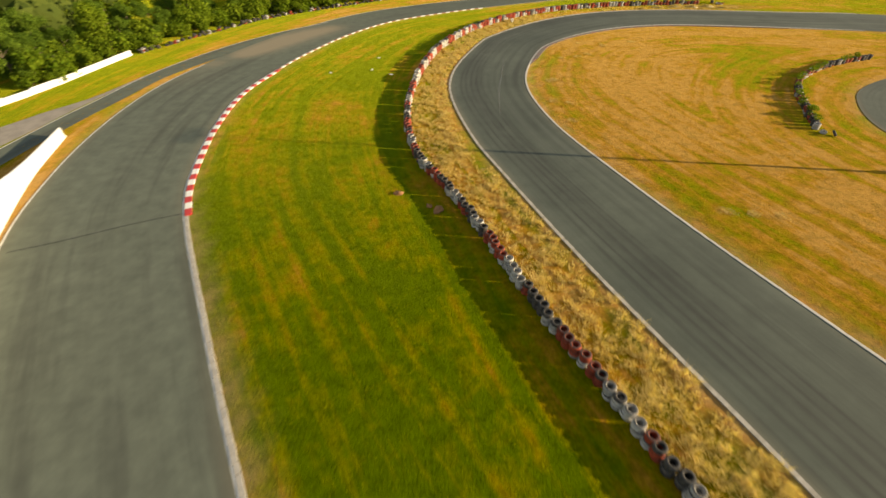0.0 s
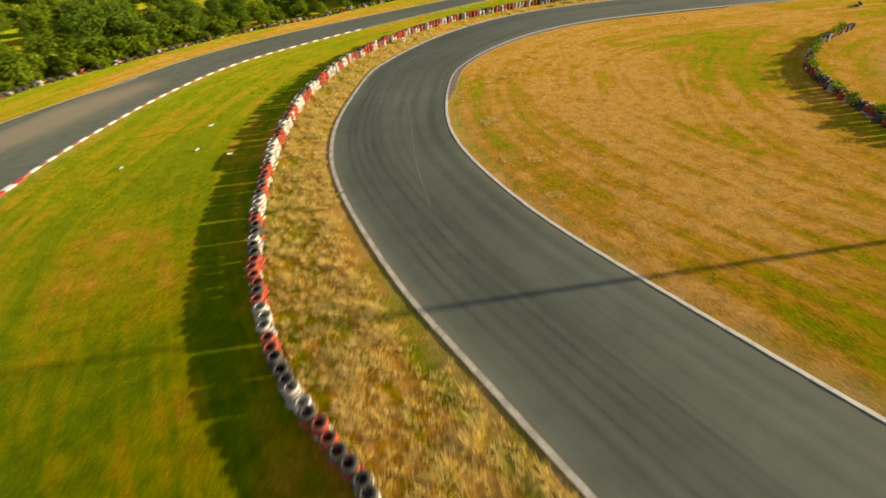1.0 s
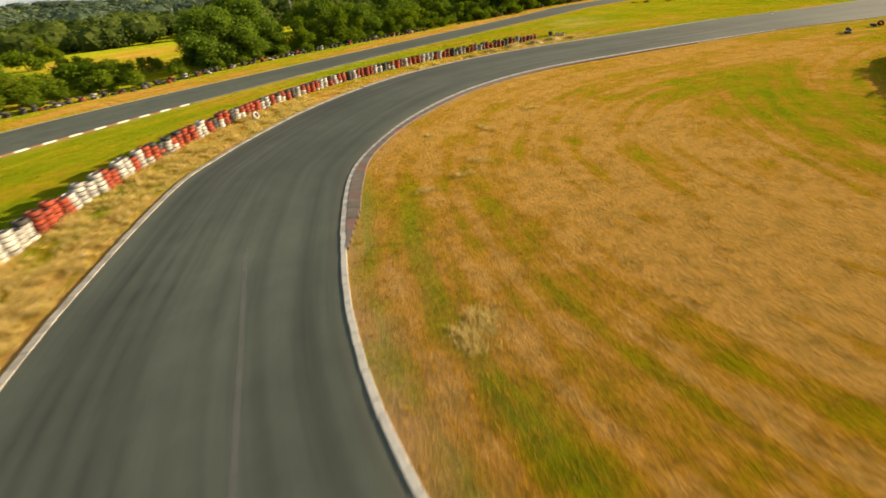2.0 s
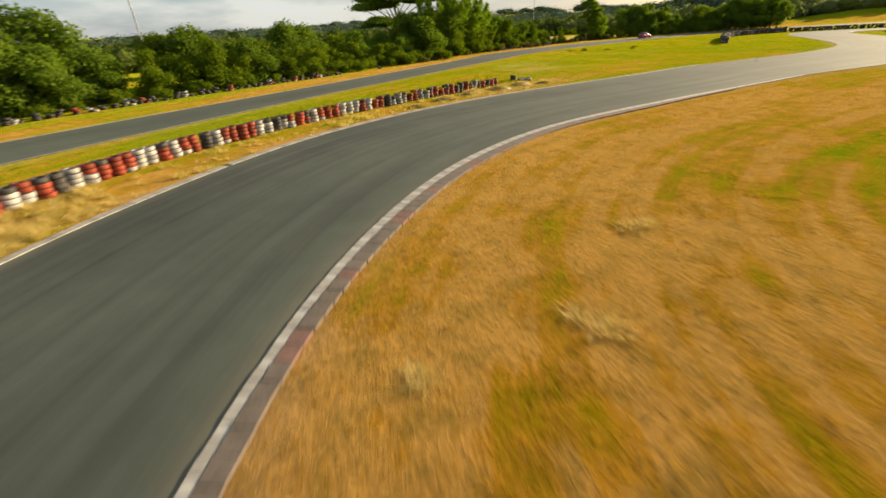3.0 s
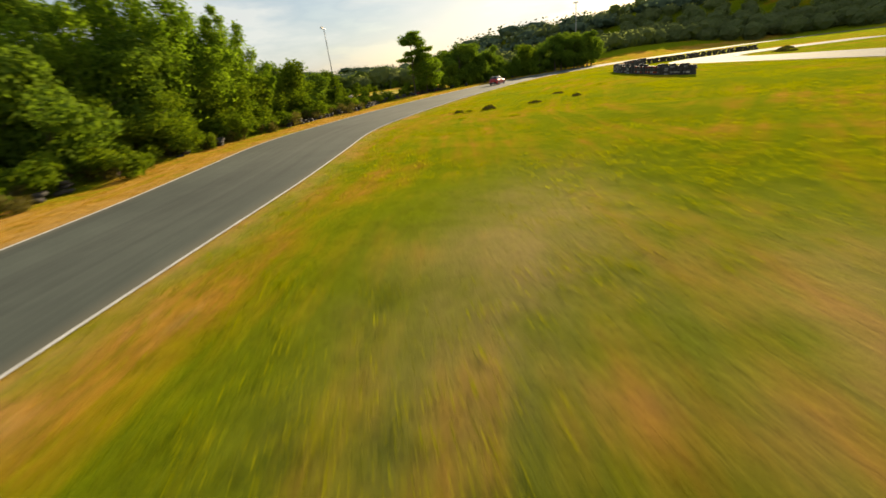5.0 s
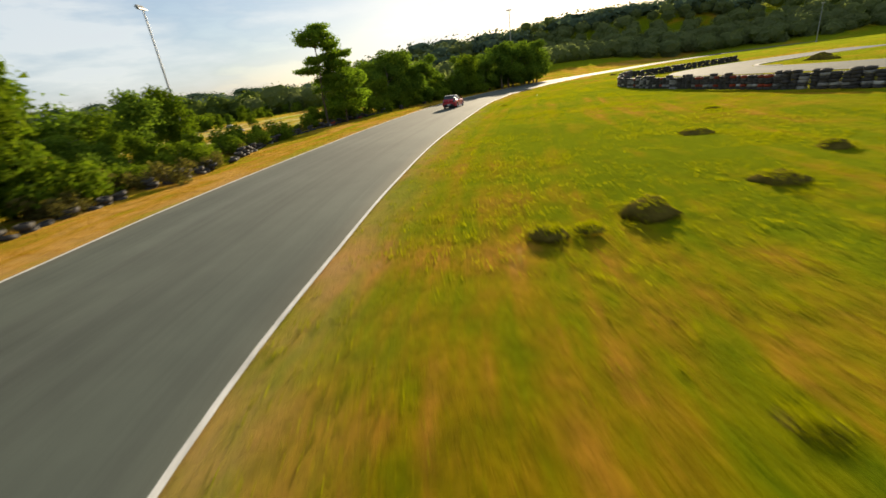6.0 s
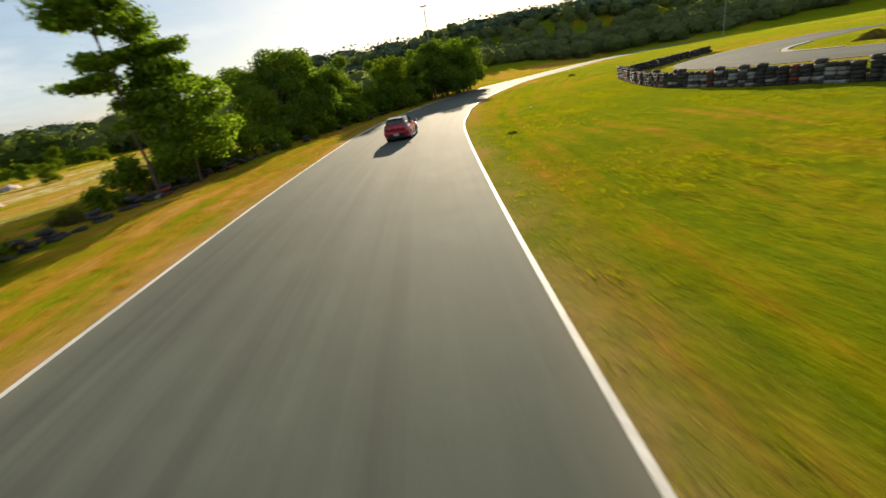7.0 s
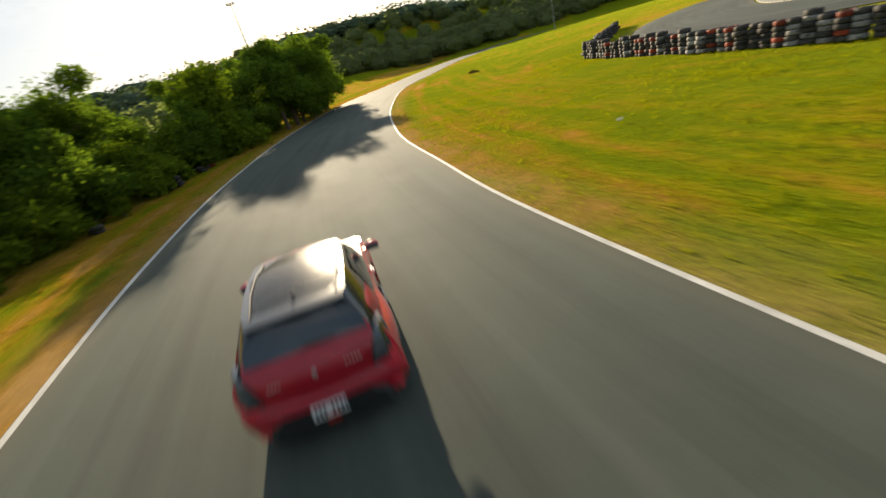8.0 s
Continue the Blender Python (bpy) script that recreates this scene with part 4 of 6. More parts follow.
        for _ in range(5):
            rod(bm, (rng.uniform(-0.05, 0.05), rng.uniform(-0.05, 0.05), -0.1), (rng.uniform(-0.8, 0.8), rng.uniform(-0.8, 0.8), 1.0), 0.022, 0.008, 5)
        for _ in range(11):
            s = rng.uniform(0.3, 0.5)
            blobs.append((rng.uniform(-1, 1), rng.uniform(-0.8, 0.8), rng.uniform(0.15, 1.05), s * 1.2, s * 1.2, s))
        soup, mat = leaf_soup(nr, blobs, 130, 0.12, 0.45), LEAF_SCRUB
    else:  # shrub: 1 m, thin and straggling
        for _ in range(4):
            rod(bm, (rng.uniform(-0.02, 0.02), rng.uniform(-0.02, 0.02), -0.1), (rng.uniform(-0.5, 0.5), rng.uniform(-0.5, 0.5), 0.8), 0.02, 0.008, 5)
        for _ in range(7):
            s = rng.uniform(0.2, 0.4)
            blobs.append((rng.uniform(-0.7, 0.7), rng.uniform(-0.7, 0.7), rng.uniform(0.2, 0.85), s * 1.2, s * 1.2, s))
        soup, mat = leaf_soup(nr, blobs, 70, 0.13), LEAF_LIGHT
    part("stem" if kind in ("bush", "shrub", "scrub") else "trunk", bm, BARK, base)
    crown = tri_soup("crown", soup, mat)
    crown.parent = base
    label, cat = {"broad": ("tall dark green broadleaf tree behind the roadside hedge", "tree"), "thicket": ("dense bushy green tree leafy down to the ground", "tree"),
        "umbrella": ("spreading rain tree with flat dark leaf tiers", "tree"), "slender": ("slender young tree with a loose bright green crown", "tree"), "plume": ("tall feathery green tree clump with arching shoots", "tree"),
        "bush": ("rounded sunlit green bush at the track side", "bush"), "shrub": ("low straggling shrub in rough grass", "bush"), "scrub": ("dense brown and olive scrub bush beside the track", "bush")}[kind]
    return tagged(base, label, cat, {"bush": "roadside bushes", "shrub": "roadside shrubs", "scrub": "roadside scrub"}.get(kind, "roadside trees"))


PROTO, FULL = {}, {"broad": 10.0, "thicket": 6.6, "umbrella": 11.5, "slender": 10.2, "plume": 12.6, "bush": 2.1, "shrub": 1.1, "scrub": 1.4}


def plant(kind, x, y, height, rng):
    seed = {"broad": 10, "thicket": 20, "umbrella": 30, "slender": 40, "plume": 70, "bush": 50, "shrub": 60, "scrub": 80}[kind] + rng.randrange({"umbrella": 1, "slender": 1}.get(kind, 3))
    s = height / FULL[kind]
    m = Matrix.LocRotScale((x, y, float(bank(x, y)) - 0.03), Euler((0, 0, -1.15 if kind == "slender" else rng.uniform(0, 6.28))), (s * rng.uniform(0.9, 1.15), s * rng.uniform(0.9, 1.15), s))
    if seed in PROTO:
        return copy_thing(PROTO[seed], m)
    PROTO[seed] = make_tree(kind, seed)
    PROTO[seed].matrix_basis = m
    return PROTO[seed]


def hedge_rows():
    """Growth along the outer side, thick where it is wood and low where it opens to the field."""
    rng = random.Random(7)
    line = curve_pts(FAR_TYRES[::10], 1.0)
    nrm = left_of(line)
    s = 0.0
    while s < len(line) - 1:
        x, y = line[int(s)]
        nx, ny = nrm[int(s)]
        at = lambda d: (x + nx * d + rng.uniform(-0.8, 0.8), y + ny * d + rng.uniform(-0.8, 0.8))
        if x < -6:
            plant(rng.choice(["thicket", "broad"]), *at(rng.uniform(4.0, 5.5)), rng.uniform(5.5, 8.0), rng)
            if rng.random() < 0.6:
                plant("broad", *at(rng.uniform(9, 12)), rng.uniform(6.5, 8.2), rng)
            for near_d, tall in ((1.5, 1.6), (3.0, 2.6), (4.2, 3.2)):
                plant("bush", *at(near_d), tall * rng.uniform(0.8, 1.2), rng)
        elif x < -4:
            plant("thicket", *at(rng.uniform(3.0, 4.5)), rng.uniform(3.2, 4.4), rng)
            plant("bush", *at(rng.uniform(0.8, 1.8)), rng.uniform(1.4, 2.2), rng)
            plant("thicket", *at(rng.uniform(8, 12)), rng.uniform(4, 5.5), rng)
        elif x < 11:
            plant("bush", *at(rng.uniform(1.8, 4.5)), rng.uniform(1.2, 2.4), rng)
            plant("bush", *at(rng.uniform(4, 8)), rng.uniform(1.6, 2.8), rng)
            for deep in (11, 15, 20):
                plant("bush", *at(deep + rng.uniform(-2, 2)), rng.uniform(1.8, 3.0), rng)
        elif 53 < x < 64:
            plant("thicket", *at(rng.uniform(3.6, 4.8)), rng.uniform(3.0, 4.0), rng)
            plant("thicket", *at(rng.uniform(7, 10)), rng.uniform(4.0, 5.2), rng)
            plant("bush", *at(rng.uniform(0.6, 1.4)), rng.uniform(1.0, 1.7), rng)
        elif x < 62:
            low = 1.0 if x < 21 else 0.80
            plant("thicket", *at(rng.uniform(3.2, 4.6)), low * rng.uniform(4.9, 6.8), rng)
            plant("thicket" if x > 34 else rng.choice(["thicket", "broad"]), *at(rng.uniform(7.5, 11)), low * rng.uniform(5.9, 8.0), rng)
            plant("bush", *at(rng.uniform(1.3, 2.0)), rng.uniform(0.9, 1.7), rng)
        elif x < 74:
            for _ in range(2):
                plant("bush", *at(rng.uniform(0.2, 1.6)), rng.uniform(1.5, 2.3), rng)
            plant("scrub", *at(rng.uniform(0.0, 0.7)), rng.uniform(0.9, 1.4), rng)
            plant("thicket", *at(rng.uniform(3.5, 5.5)), rng.uniform(3.4, 4.4), rng)
            plant("thicket", *at(rng.uniform(8, 12)), rng.uniform(4.2, 5.6), rng)
            plant("bush", *at(rng.uniform(3.5, 6)), rng.uniform(1.8, 2.8), rng)
        elif x < 96:
            tall = 11.8 - 0.030 * max(0, x - 84) ** 2
            plant("broad", *at(rng.uniform(4.2, 5.2)), tall * rng.uniform(0.9, 1.0), rng)
            plant("broad", *at(rng.uniform(8.0, 10.0)), tall * rng.uniform(0.95, 1.05), rng)
            plant("thicket", *at(rng.uniform(1.8, 2.6)), rng.uniform(4.5, 6.5), rng)
            plant("bush", *at(rng.uniform(0.3, 0.9)), rng.uniform(1.4, 2.2), rng)
            plant("scrub", *at(rng.uniform(0.2, 0.8)), rng.uniform(0.9, 1.4), rng)
        elif x < 107:
            plant("thicket", *at(rng.uniform(3.0, 4.0)), rng.uniform(5.0, 6.5), rng)
            plant("bush", *at(rng.uniform(1.2, 2.0)), rng.uniform(1.4, 2.2), rng)
        elif x < 122:
            plant("thicket", *at(rng.uniform(6.0, 9.0)), rng.uniform(2.0, 2.8), rng)
            plant("bush", *at(rng.uniform(0.8, 1.6)), rng.uniform(1.3, 1.9), rng)
            plant("bush", *at(rng.uniform(1.8, 3.2)), rng.uniform(1.3, 1.9), rng)
        elif x < 137:
            plant("shrub", *at(rng.uniform(0.8, 2.2)), rng.uniform(0.7, 1.3), rng)
            if rng.random() < 0.5:
                plant("bush", *at(rng.uniform(1.5, 3.0)), rng.uniform(0.9, 1.5), rng)
        elif x < 150:
            plant("bush", *at(rng.uniform(1.0, 2.2)), rng.uniform(1.4, 2.4), rng)
            plant("bush", *at(rng.uniform(2.5, 4.5)), rng.uniform(1.6, 2.4), rng)
        elif x < 171:
            plant("thicket", *at(rng.uniform(1.8, 2.6)), rng.uniform(3.4, 5.0), rng)
            plant("bush", *at(rng.uniform(0.4, 1.2)), rng.uniform(1.2, 2.2), rng)
        elif x < 184:
            plant("bush", *at(rng.uniform(0.6, 1.6)), rng.uniform(1.4, 2.4), rng)
            plant("bush", *at(rng.uniform(2.0, 3.5)), rng.uniform(2.0, 3.0), rng)
            plant("thicket", *at(rng.uniform(6, 9)), rng.uniform(4, 5.5), rng)
        else:
            plant("bush", *at(rng.uniform(0.6, 1.4)), rng.uniform(1.0, 2.0), rng)
            plant("thicket", *at(rng.uniform(2, 4)), rng.uniform(6, 7.5), rng)
        if 96 < x < 150:
            for _ in range(2):
                plant("scrub", *at(rng.uniform(0.5, 2.6)), rng.uniform(0.9, 1.5) * (1.1 if x < 118 else 0.75), rng)
            if x < 116:
                plant("bush", *at(rng.uniform(1.6, 3.2)), rng.uniform(1.6, 2.3), rng)
        s += rng.uniform(3.0, 4.2)


hedge_rows()
grow = random.Random(11)
for kind, x, y, h in (("umbrella", 79.6, 152.3, 13.2), ("plume", 79.5, 139.4, 11.6), ("plume", 84.5, 139.0, 13.2), ("plume", 89.0, 140.2, 12.8), ("plume", 93.6, 140.8, 10.4), ("plume", 98.0, 141.6, 8.0), ("thicket", 102.0, 142.0, 6.4), ("broad", 76.5, 141.5, 10.5), ("broad", 81.0, 142.5, 11.8), ("broad", 86.0, 143.5, 12.0), ("broad", 91.0, 144.5, 11.0), ("thicket", 70.5, 140, 5.5), ("thicket", 67, 141, 5.0),
                      ("broad", 187.5, 126.4, 10.4), ("broad", 191.0, 122.8, 12.4), ("broad", 194.8, 120.4, 13.6), ("broad", 198.8, 118.4, 13.8), ("broad", 203.0, 116.7, 13.6), ("broad", 207.0, 115.4, 13.0), ("broad", 191, 131, 11.5), ("broad", 198, 127, 13), ("broad", 206, 123, 13),
                      ("slender", 139.6, 142.3, 10.0), ("thicket", 145.5, 142.6, 4.4), ("broad", 155.5, 140.2, 8.8), ("broad", 159.5, 139.8, 11.8), ("broad", 163.0, 139.0, 12.6), ("broad", 166.8, 138.2, 12.2), ("broad", 170.8, 137.0, 11.4), ("broad", 174.6, 135.4, 10.0), ("broad", 162, 143.0, 11.2), ("broad", 176.6, 130.8, 6.8), ("thicket", 180.6, 129.6, 7.0), ("broad", 184.2, 128.4, 8.2), ("broad", 193.4, 121.4, 12.4), ("broad", 201.0, 117.6, 13.2), ("broad", 205.4, 116.4, 13.2), ("broad", 210.6, 114.4, 12.6), ("broad", 212, 118, 11.0), ("thicket", 78, 172, 7), ("thicket", 70, 178, 7), ("broad", 64, 170, 8), ("thicket", 110, 150, 6.5),
                      ("thicket", 115, 149, 5.5), ("thicket", 121, 151, 5.0), ("thicket", 125.0, 150.6, 5.6), ("thicket", 127.5, 152.5, 4.6)):
    plant(kind, x, y, h, grow)
for x, y, h in ((126.9, 141.6, 1.7), (125.4, 142.0, 1.5), (121.8, 143.6, 2.0), (119.6, 142.6, 1.8)):
    plant("bush", x, y, h, grow)


def field_bushes():
    """Scattered growth in the dry field behind the outer track."""
    rng = random.Random(23)
    for _ in range(46):
        x, y = rng.uniform(100, 215), rng.uniform(158, 205)
        plant(rng.choice(["bush", "bush", "thicket"]), x, y, rng.uniform(1.6, 3.4), rng)
    for _ in range(70):
        x = rng.uniform(-75, -14)
        plant(rng.choice(["bush", "thicket", "thicket"]), x, 116 + 0.75 * (x + 14) + rng.uniform(0, 75), rng.uniform(2.6, 5.0), rng)
    for _ in range(40):
        x = rng.uniform(-45, 60)
        y = 138 + 0.3 * x + rng.uniform(0, 55)
        if ((x + 1) / 17) ** 2 + ((y - 162) / 30) ** 2 > 1:
            plant(rng.choice(["bush", "thicket"]), x, y, rng.uniform(2.2, 4.2), rng)


field_bushes()


def far_woods():
    """Woodland along the skyline and over the eastern rise."""
    nr = np.random.default_rng(3)
    blobs = []
    for _ in range(2000):
        u = nr.uniform()
        if u < 0.50:  # rise to the east and south
            x, y = nr.uniform(238, 440), nr.uniform(-140, 250)
            if 0.6 * x + 0.8 * y < 254 and x < 330 or x < 232:
                continue
        elif u < 0.72:  # beyond the field
            x, y = nr.uniform(-90, 330), nr.uniform(212, 300)
        elif u < 0.86:
            x, y = nr.uniform(210, 330), nr.uniform(120, 230)
        else:
            x, y = nr.uniform(-190, -58), nr.uniform(-40, 230)
        s = nr.uniform(2.2, 4.2)
        blobs.append((x, y, float(bank(x, y)) + s * nr.uniform(0.5, 1.5), s * 1.25, s * 1.25, s))
    for _ in range(420):
        x, y = nr.uniform(-110, 120), nr.uniform(205, 330)
        s = nr.uniform(2.4, 4.4)
        blobs.append((x, y, float(bank(x, y)) + s * nr.uniform(0.4, 1.0), s * 1.3, s * 1.3, s))
    for _ in range(1700):
        x, y = nr.uniform(240, 350), nr.uniform(-90, 190)
        if 0.6 * x + 0.8 * y > 256 or x > 318:
            s = nr.uniform(2.4, 4.6)
            blobs.append((x, y, float(bank(x, y)) + s * nr.uniform(0.3, 1.1), s * 1.3, s * 1.3, s))
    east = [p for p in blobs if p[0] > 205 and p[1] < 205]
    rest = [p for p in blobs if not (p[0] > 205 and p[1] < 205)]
    tagged(tri_soup("woodland", np.concatenate([leaf_soup(nr, east, 210, 0.42, 0.8, 0.03, 0.3), crown_cores(nr, east)]), LEAF_HAZED), "woodland on the rise, its green paled for haze", "woodland", kind="stuff")
    tagged(tri_soup("woodland", np.concatenate([leaf_soup(nr, rest, 160, 0.46, 0.8, 0.03, 0.3), crown_cores(nr, rest)]), LEAF_WOOD), "dark green woodland along the skyline", "woodland", kind="stuff")


def skyline():
    """Forest far away, as crowns on the hills."""
    nr = np.random.default_rng(4)
    blobs = []
    for _ in range(2300):
        a, r = nr.uniform(-1.0, 2.7), 340 + 1160 * nr.uniform() ** 1.4
        x, y = 60 + r * math.cos(a), 70 + r * math.sin(a)
        s = nr.uniform(5, 10) * (0.7 + r / 1500)
        blobs.append((x, y, float(bank(x, y)) + s * 0.5, s * 2.2, s * 2.2, s * 0.8))
    ob = tri_soup("forest", np.concatenate([leaf_soup(nr, blobs, 130, 1.25, 0.9, 0.0, 0.25), crown_cores(nr, blobs, 0.55)]), LEAF_FOREST_HAZED)
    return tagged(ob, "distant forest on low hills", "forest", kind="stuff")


far_woods()
skyline()


# ---------------------------------------------------------------- grass that stands up
def blade_soup(rng, xy, height, spread, per, width=0.012, lean=0.5):
    """Tufts of blades at many places; each blade one thin triangle that leans."""
    n = len(xy)
    c = np.repeat(np.c_[xy, bank(xy[:, 0], xy[:, 1]) - 0.03], per, 0)
    h = np.repeat(height, per)[:, None] * rng.uniform(0.45, 1.15, (n * per, 1))
    a = rng.uniform(0, 2 * np.pi, (n * per, 1))
    root = c + np.c_[np.cos(a), np.sin(a), 0 * a] * np.repeat(spread, per)[:, None] * rng.uniform(0, 1, (n * per, 1))
    b = a + rng.normal(0, 0.9, a.shape)
    tip = root + np.c_[np.cos(b), np.sin(b), 0 * b] * h * lean * rng.uniform(0.2, 1.6, h.shape) + np.c_[0 * h, 0 * h, h]
    side = np.c_[-np.sin(b), np.cos(b), 0 * b] * width * rng.uniform(0.6, 1.6, h.shape)
    return np.stack([root - side, root + side, tip], 1)


def scatter(rng, n, x0, x1, y0, y1):
    return np.c_[rng.uniform(x0, x1, n), rng.uniform(y0, y1, n)]


ROADS = [(OUTER, OUTER[:, 2]), (INNER, -INNER[:, 2]), (LOOP, -LOOP[:, 2]), (SIDE, None)]


def off_road(xy, margin=0.25):
    ok = np.ones(len(xy), bool)
    for line, w in ROADS:
        if w is None:
            ok &= far_from(xy, line) > 1.6 + margin
            continue
        mid = shifted(line, w / 2)
        near = np.full(len(xy), 1e9)
        half = np.zeros(len(xy))
        for a in range(0, len(mid), 40):
            d = np.sqrt(((xy[:, None, :] - mid[None, a : a + 40]) ** 2).sum(-1))
            j = d.argmin(1)
            d = d[np.arange(len(xy)), j]
            better = d < near
            near[better], half[better] = d[better], np.abs(w[a : a + 40][j[better]]) / 2
        ok &= near > half + margin
    return ok


def grow_grass():
    rng = np.random.default_rng(5)
    # straw tufts on the strip between the tyre wall and the inner bend
    line = TYRES[::2]
    k = rng.integers(0, len(line), 4600)
    d = rng.uniform(-4.6, -0.3, 4600)
    xy = line[k] + left_of(line)[k] * d[:, None] + rng.normal(0, 0.2, (4600, 2))
    xy = xy[off_road(xy, 0.4)]
    xy = xy[(xy[:, 0] < 18) | (rng.uniform(0, 1, len(xy)) < 0.13)]
    big = rng.uniform(0, 1, len(xy)) < 0.10
    soup = [blade_soup(rng, xy[big], rng.uniform(0.28, 0.5, big.sum()), rng.uniform(0.2, 0.45, big.sum()), 70, 0.011, 0.9), blade_soup(rng, xy[~big], rng.uniform(0.12, 0.3, (~big).sum()), rng.uniform(0.1, 0.3, (~big).sum()), 22, 0.012, 0.8)]
    tagged(tri_soup("straw", np.concatenate(soup), STRAW), "pale dry straw tufts beside the tyre wall", "straw", kind="stuff")
    # dry grass inside the bend and along the outer verge
    xy = np.r_[scatter(rng, 15000, 9, 75, 8, 80), scatter(rng, 4000, 4, 20, 0, 95)]
    side = far_from(xy, INNER_R) < far_from(xy, INNER)
    xy = xy[off_road(xy) & side]
    j = rng.integers(0, len(OUTER_L), 6000)
    v = OUTER_L[j] + left_of(OUTER)[j] * rng.uniform(0.3, 5.0, (6000, 1))
    xy = np.r_[xy, v]
    soup = blade_soup(rng, xy, rng.uniform(0.05, 0.13, len(xy)), rng.uniform(0.15, 0.5, len(xy)), 8, 0.013, 0.9)
    tagged(tri_soup("dry_grass", soup, BLADE_DRY), "short scorched orange grass", "grass", kind="stuff")
    # green grass between the tracks
    xy = np.r_[scatter(rng, 17000, -24, 56, 0, 115), scatter(rng, 30000, 40, 172, 84, 128)]
    between = (far_from(xy, OUTER) < far_from(xy, OUTER_L)) & ((far_from(xy, INNER) < far_from(xy, INNER_R)) | (xy[:, 0] > 60))
    xy = xy[off_road(xy) & between]
    strip = (far_from(xy, INNER) + far_from(xy, TYRES[::8])) < 8.5
    xy = xy[~strip]
    soup = blade_soup(rng, xy, rng.uniform(0.04, 0.11, len(xy)), rng.uniform(0.15, 0.6, len(xy)), 9, 0.012, 0.9)
    tagged(tri_soup("green_grass", soup, BLADE_GREEN), "rough green and yellow grass between the tracks", "grass", kind="stuff")
    # taller clumps that catch the low sun
    xy = scatter(rng, 26000, 58, 176, 84, 128)
    lumpy = np.array([noise.fractal((x * 0.22, y * 0.22, 3.0), 0.9, 2.0, 4) for x, y in xy])
    xy = xy[(lumpy > 0.24) & (far_from(xy, OUTER) < far_from(xy, OUTER_L))]
    xy = xy[off_road(xy, 1.2)]
    soup = blade_soup(rng, xy, rng.uniform(0.035, 0.085, len(xy)), rng.uniform(0.35, 0.95, len(xy)), 24, 0.011, 1.0)
    tagged(tri_soup("grass_clumps", soup, BLADE_GREEN), "clumps of longer green grass on the infield", "grass", kind="stuff")
    # weeds on and round the last stacks of the tyre wall, and where it has fallen
    line = TYRES[TYRES[:, 0] > 27]
    k = rng.integers(0, len(line), 420)
    xy = line[k] + rng.normal(0, 0.22, (420, 2))
    fallen = (xy[:, 0] > 51.2) & (xy[:, 0] < 53.7)
    soup = blade_soup(rng, xy, rng.uniform(0.08, 0.26, 420), rng.uniform(0.08, 0.22, 420), 12, 0.012, 0.9)
    soup[:, :, 2] += np.repeat(np.where(fallen, 0.0, rng.choice([0.0, 0.0, 0.62, 0.8], 420)), 12)[:, None]
    more = scatter(rng, 90, 51.1, 53.8, 95.6, 96.5)
    soup = np.concatenate([soup, blade_soup(rng, more, rng.uniform(0.12, 0.34, 90), rng.uniform(0.1, 0.3, 90), 24, 0.014, 0.9)])
    tagged(tri_soup("weeds", soup, BLADE_GREEN), "green weeds growing over the end of the tyre wall", "weeds", kind="stuff")
    # cut straw lying flat where the wall ends
    n = 1500
    xy = np.c_[rng.normal(51.5, 3.6, n), rng.normal(92.9, 0.9, n)]
    xy = xy[off_road(xy, 0.5) & (far_from(xy, TYRES[::8]) > 0.7)]
    soup = blade_soup(rng, xy, rng.uniform(0.04, 0.10, len(xy)), rng.uniform(0.2, 0.5, len(xy)), 16, 0.012, 2.4)
    tagged(tri_soup("cut_straw", soup, STRAW), "pale cut straw strewn at the end of the tyre wall", "straw", kind="stuff")
    # vines on the old tyre wall
    k = rng.integers(0, len(ARC), 26)
    blobs = [(*(ARC[i] + rng.normal(0, 0.18, 2)), rng.uniform(0.5, 0.95), 0.42, 0.42, 0.28) for i in k]
    tagged(tri_soup("creeper", leaf_soup(rng, blobs, 90, 0.1), LEAF_LIGHT), "green creeper over the old tyre wall", "creeper", kind="stuff")


grow_grass()


# ---------------------------------------------------------------- mounds, stones, litter
def lump(name, x, y, wide, long, high, turn, mat, label, category, group, seed):
    """A weathered heap: an uneven dome sunk into the ground."""
    bm = bmesh.new()
    bmesh.ops.create_icosphere(bm, subdivisions=3, radius=1.0)
    for v in bm.verts:
        k = 0.55 if category == "mound" else 1.0
        w = 1 + k * (0.5 * noise.noise(v.co * 1.7 + Vector((seed * 3.1, 0, 0))) + 0.28 * noise.noise(v.co * 5 + Vector((0, seed, 0))))
        skirt = 1.0 + 0.5 * max(0.0, 0.5 - abs(v.co.z)) * (category == "mound")
        v.co = Vector((v.co.x * wide * w * skirt, v.co.y * long * w * skirt, max(-0.25, v.co.z) * high * w))
    ob = new(name, bm_data(name, bm, mat, True))
    ob.matrix_world = pose(x, y, float(bank(x, y)) - 0.03, 0, 0, turn)
    return tagged(ob, label, category, group)


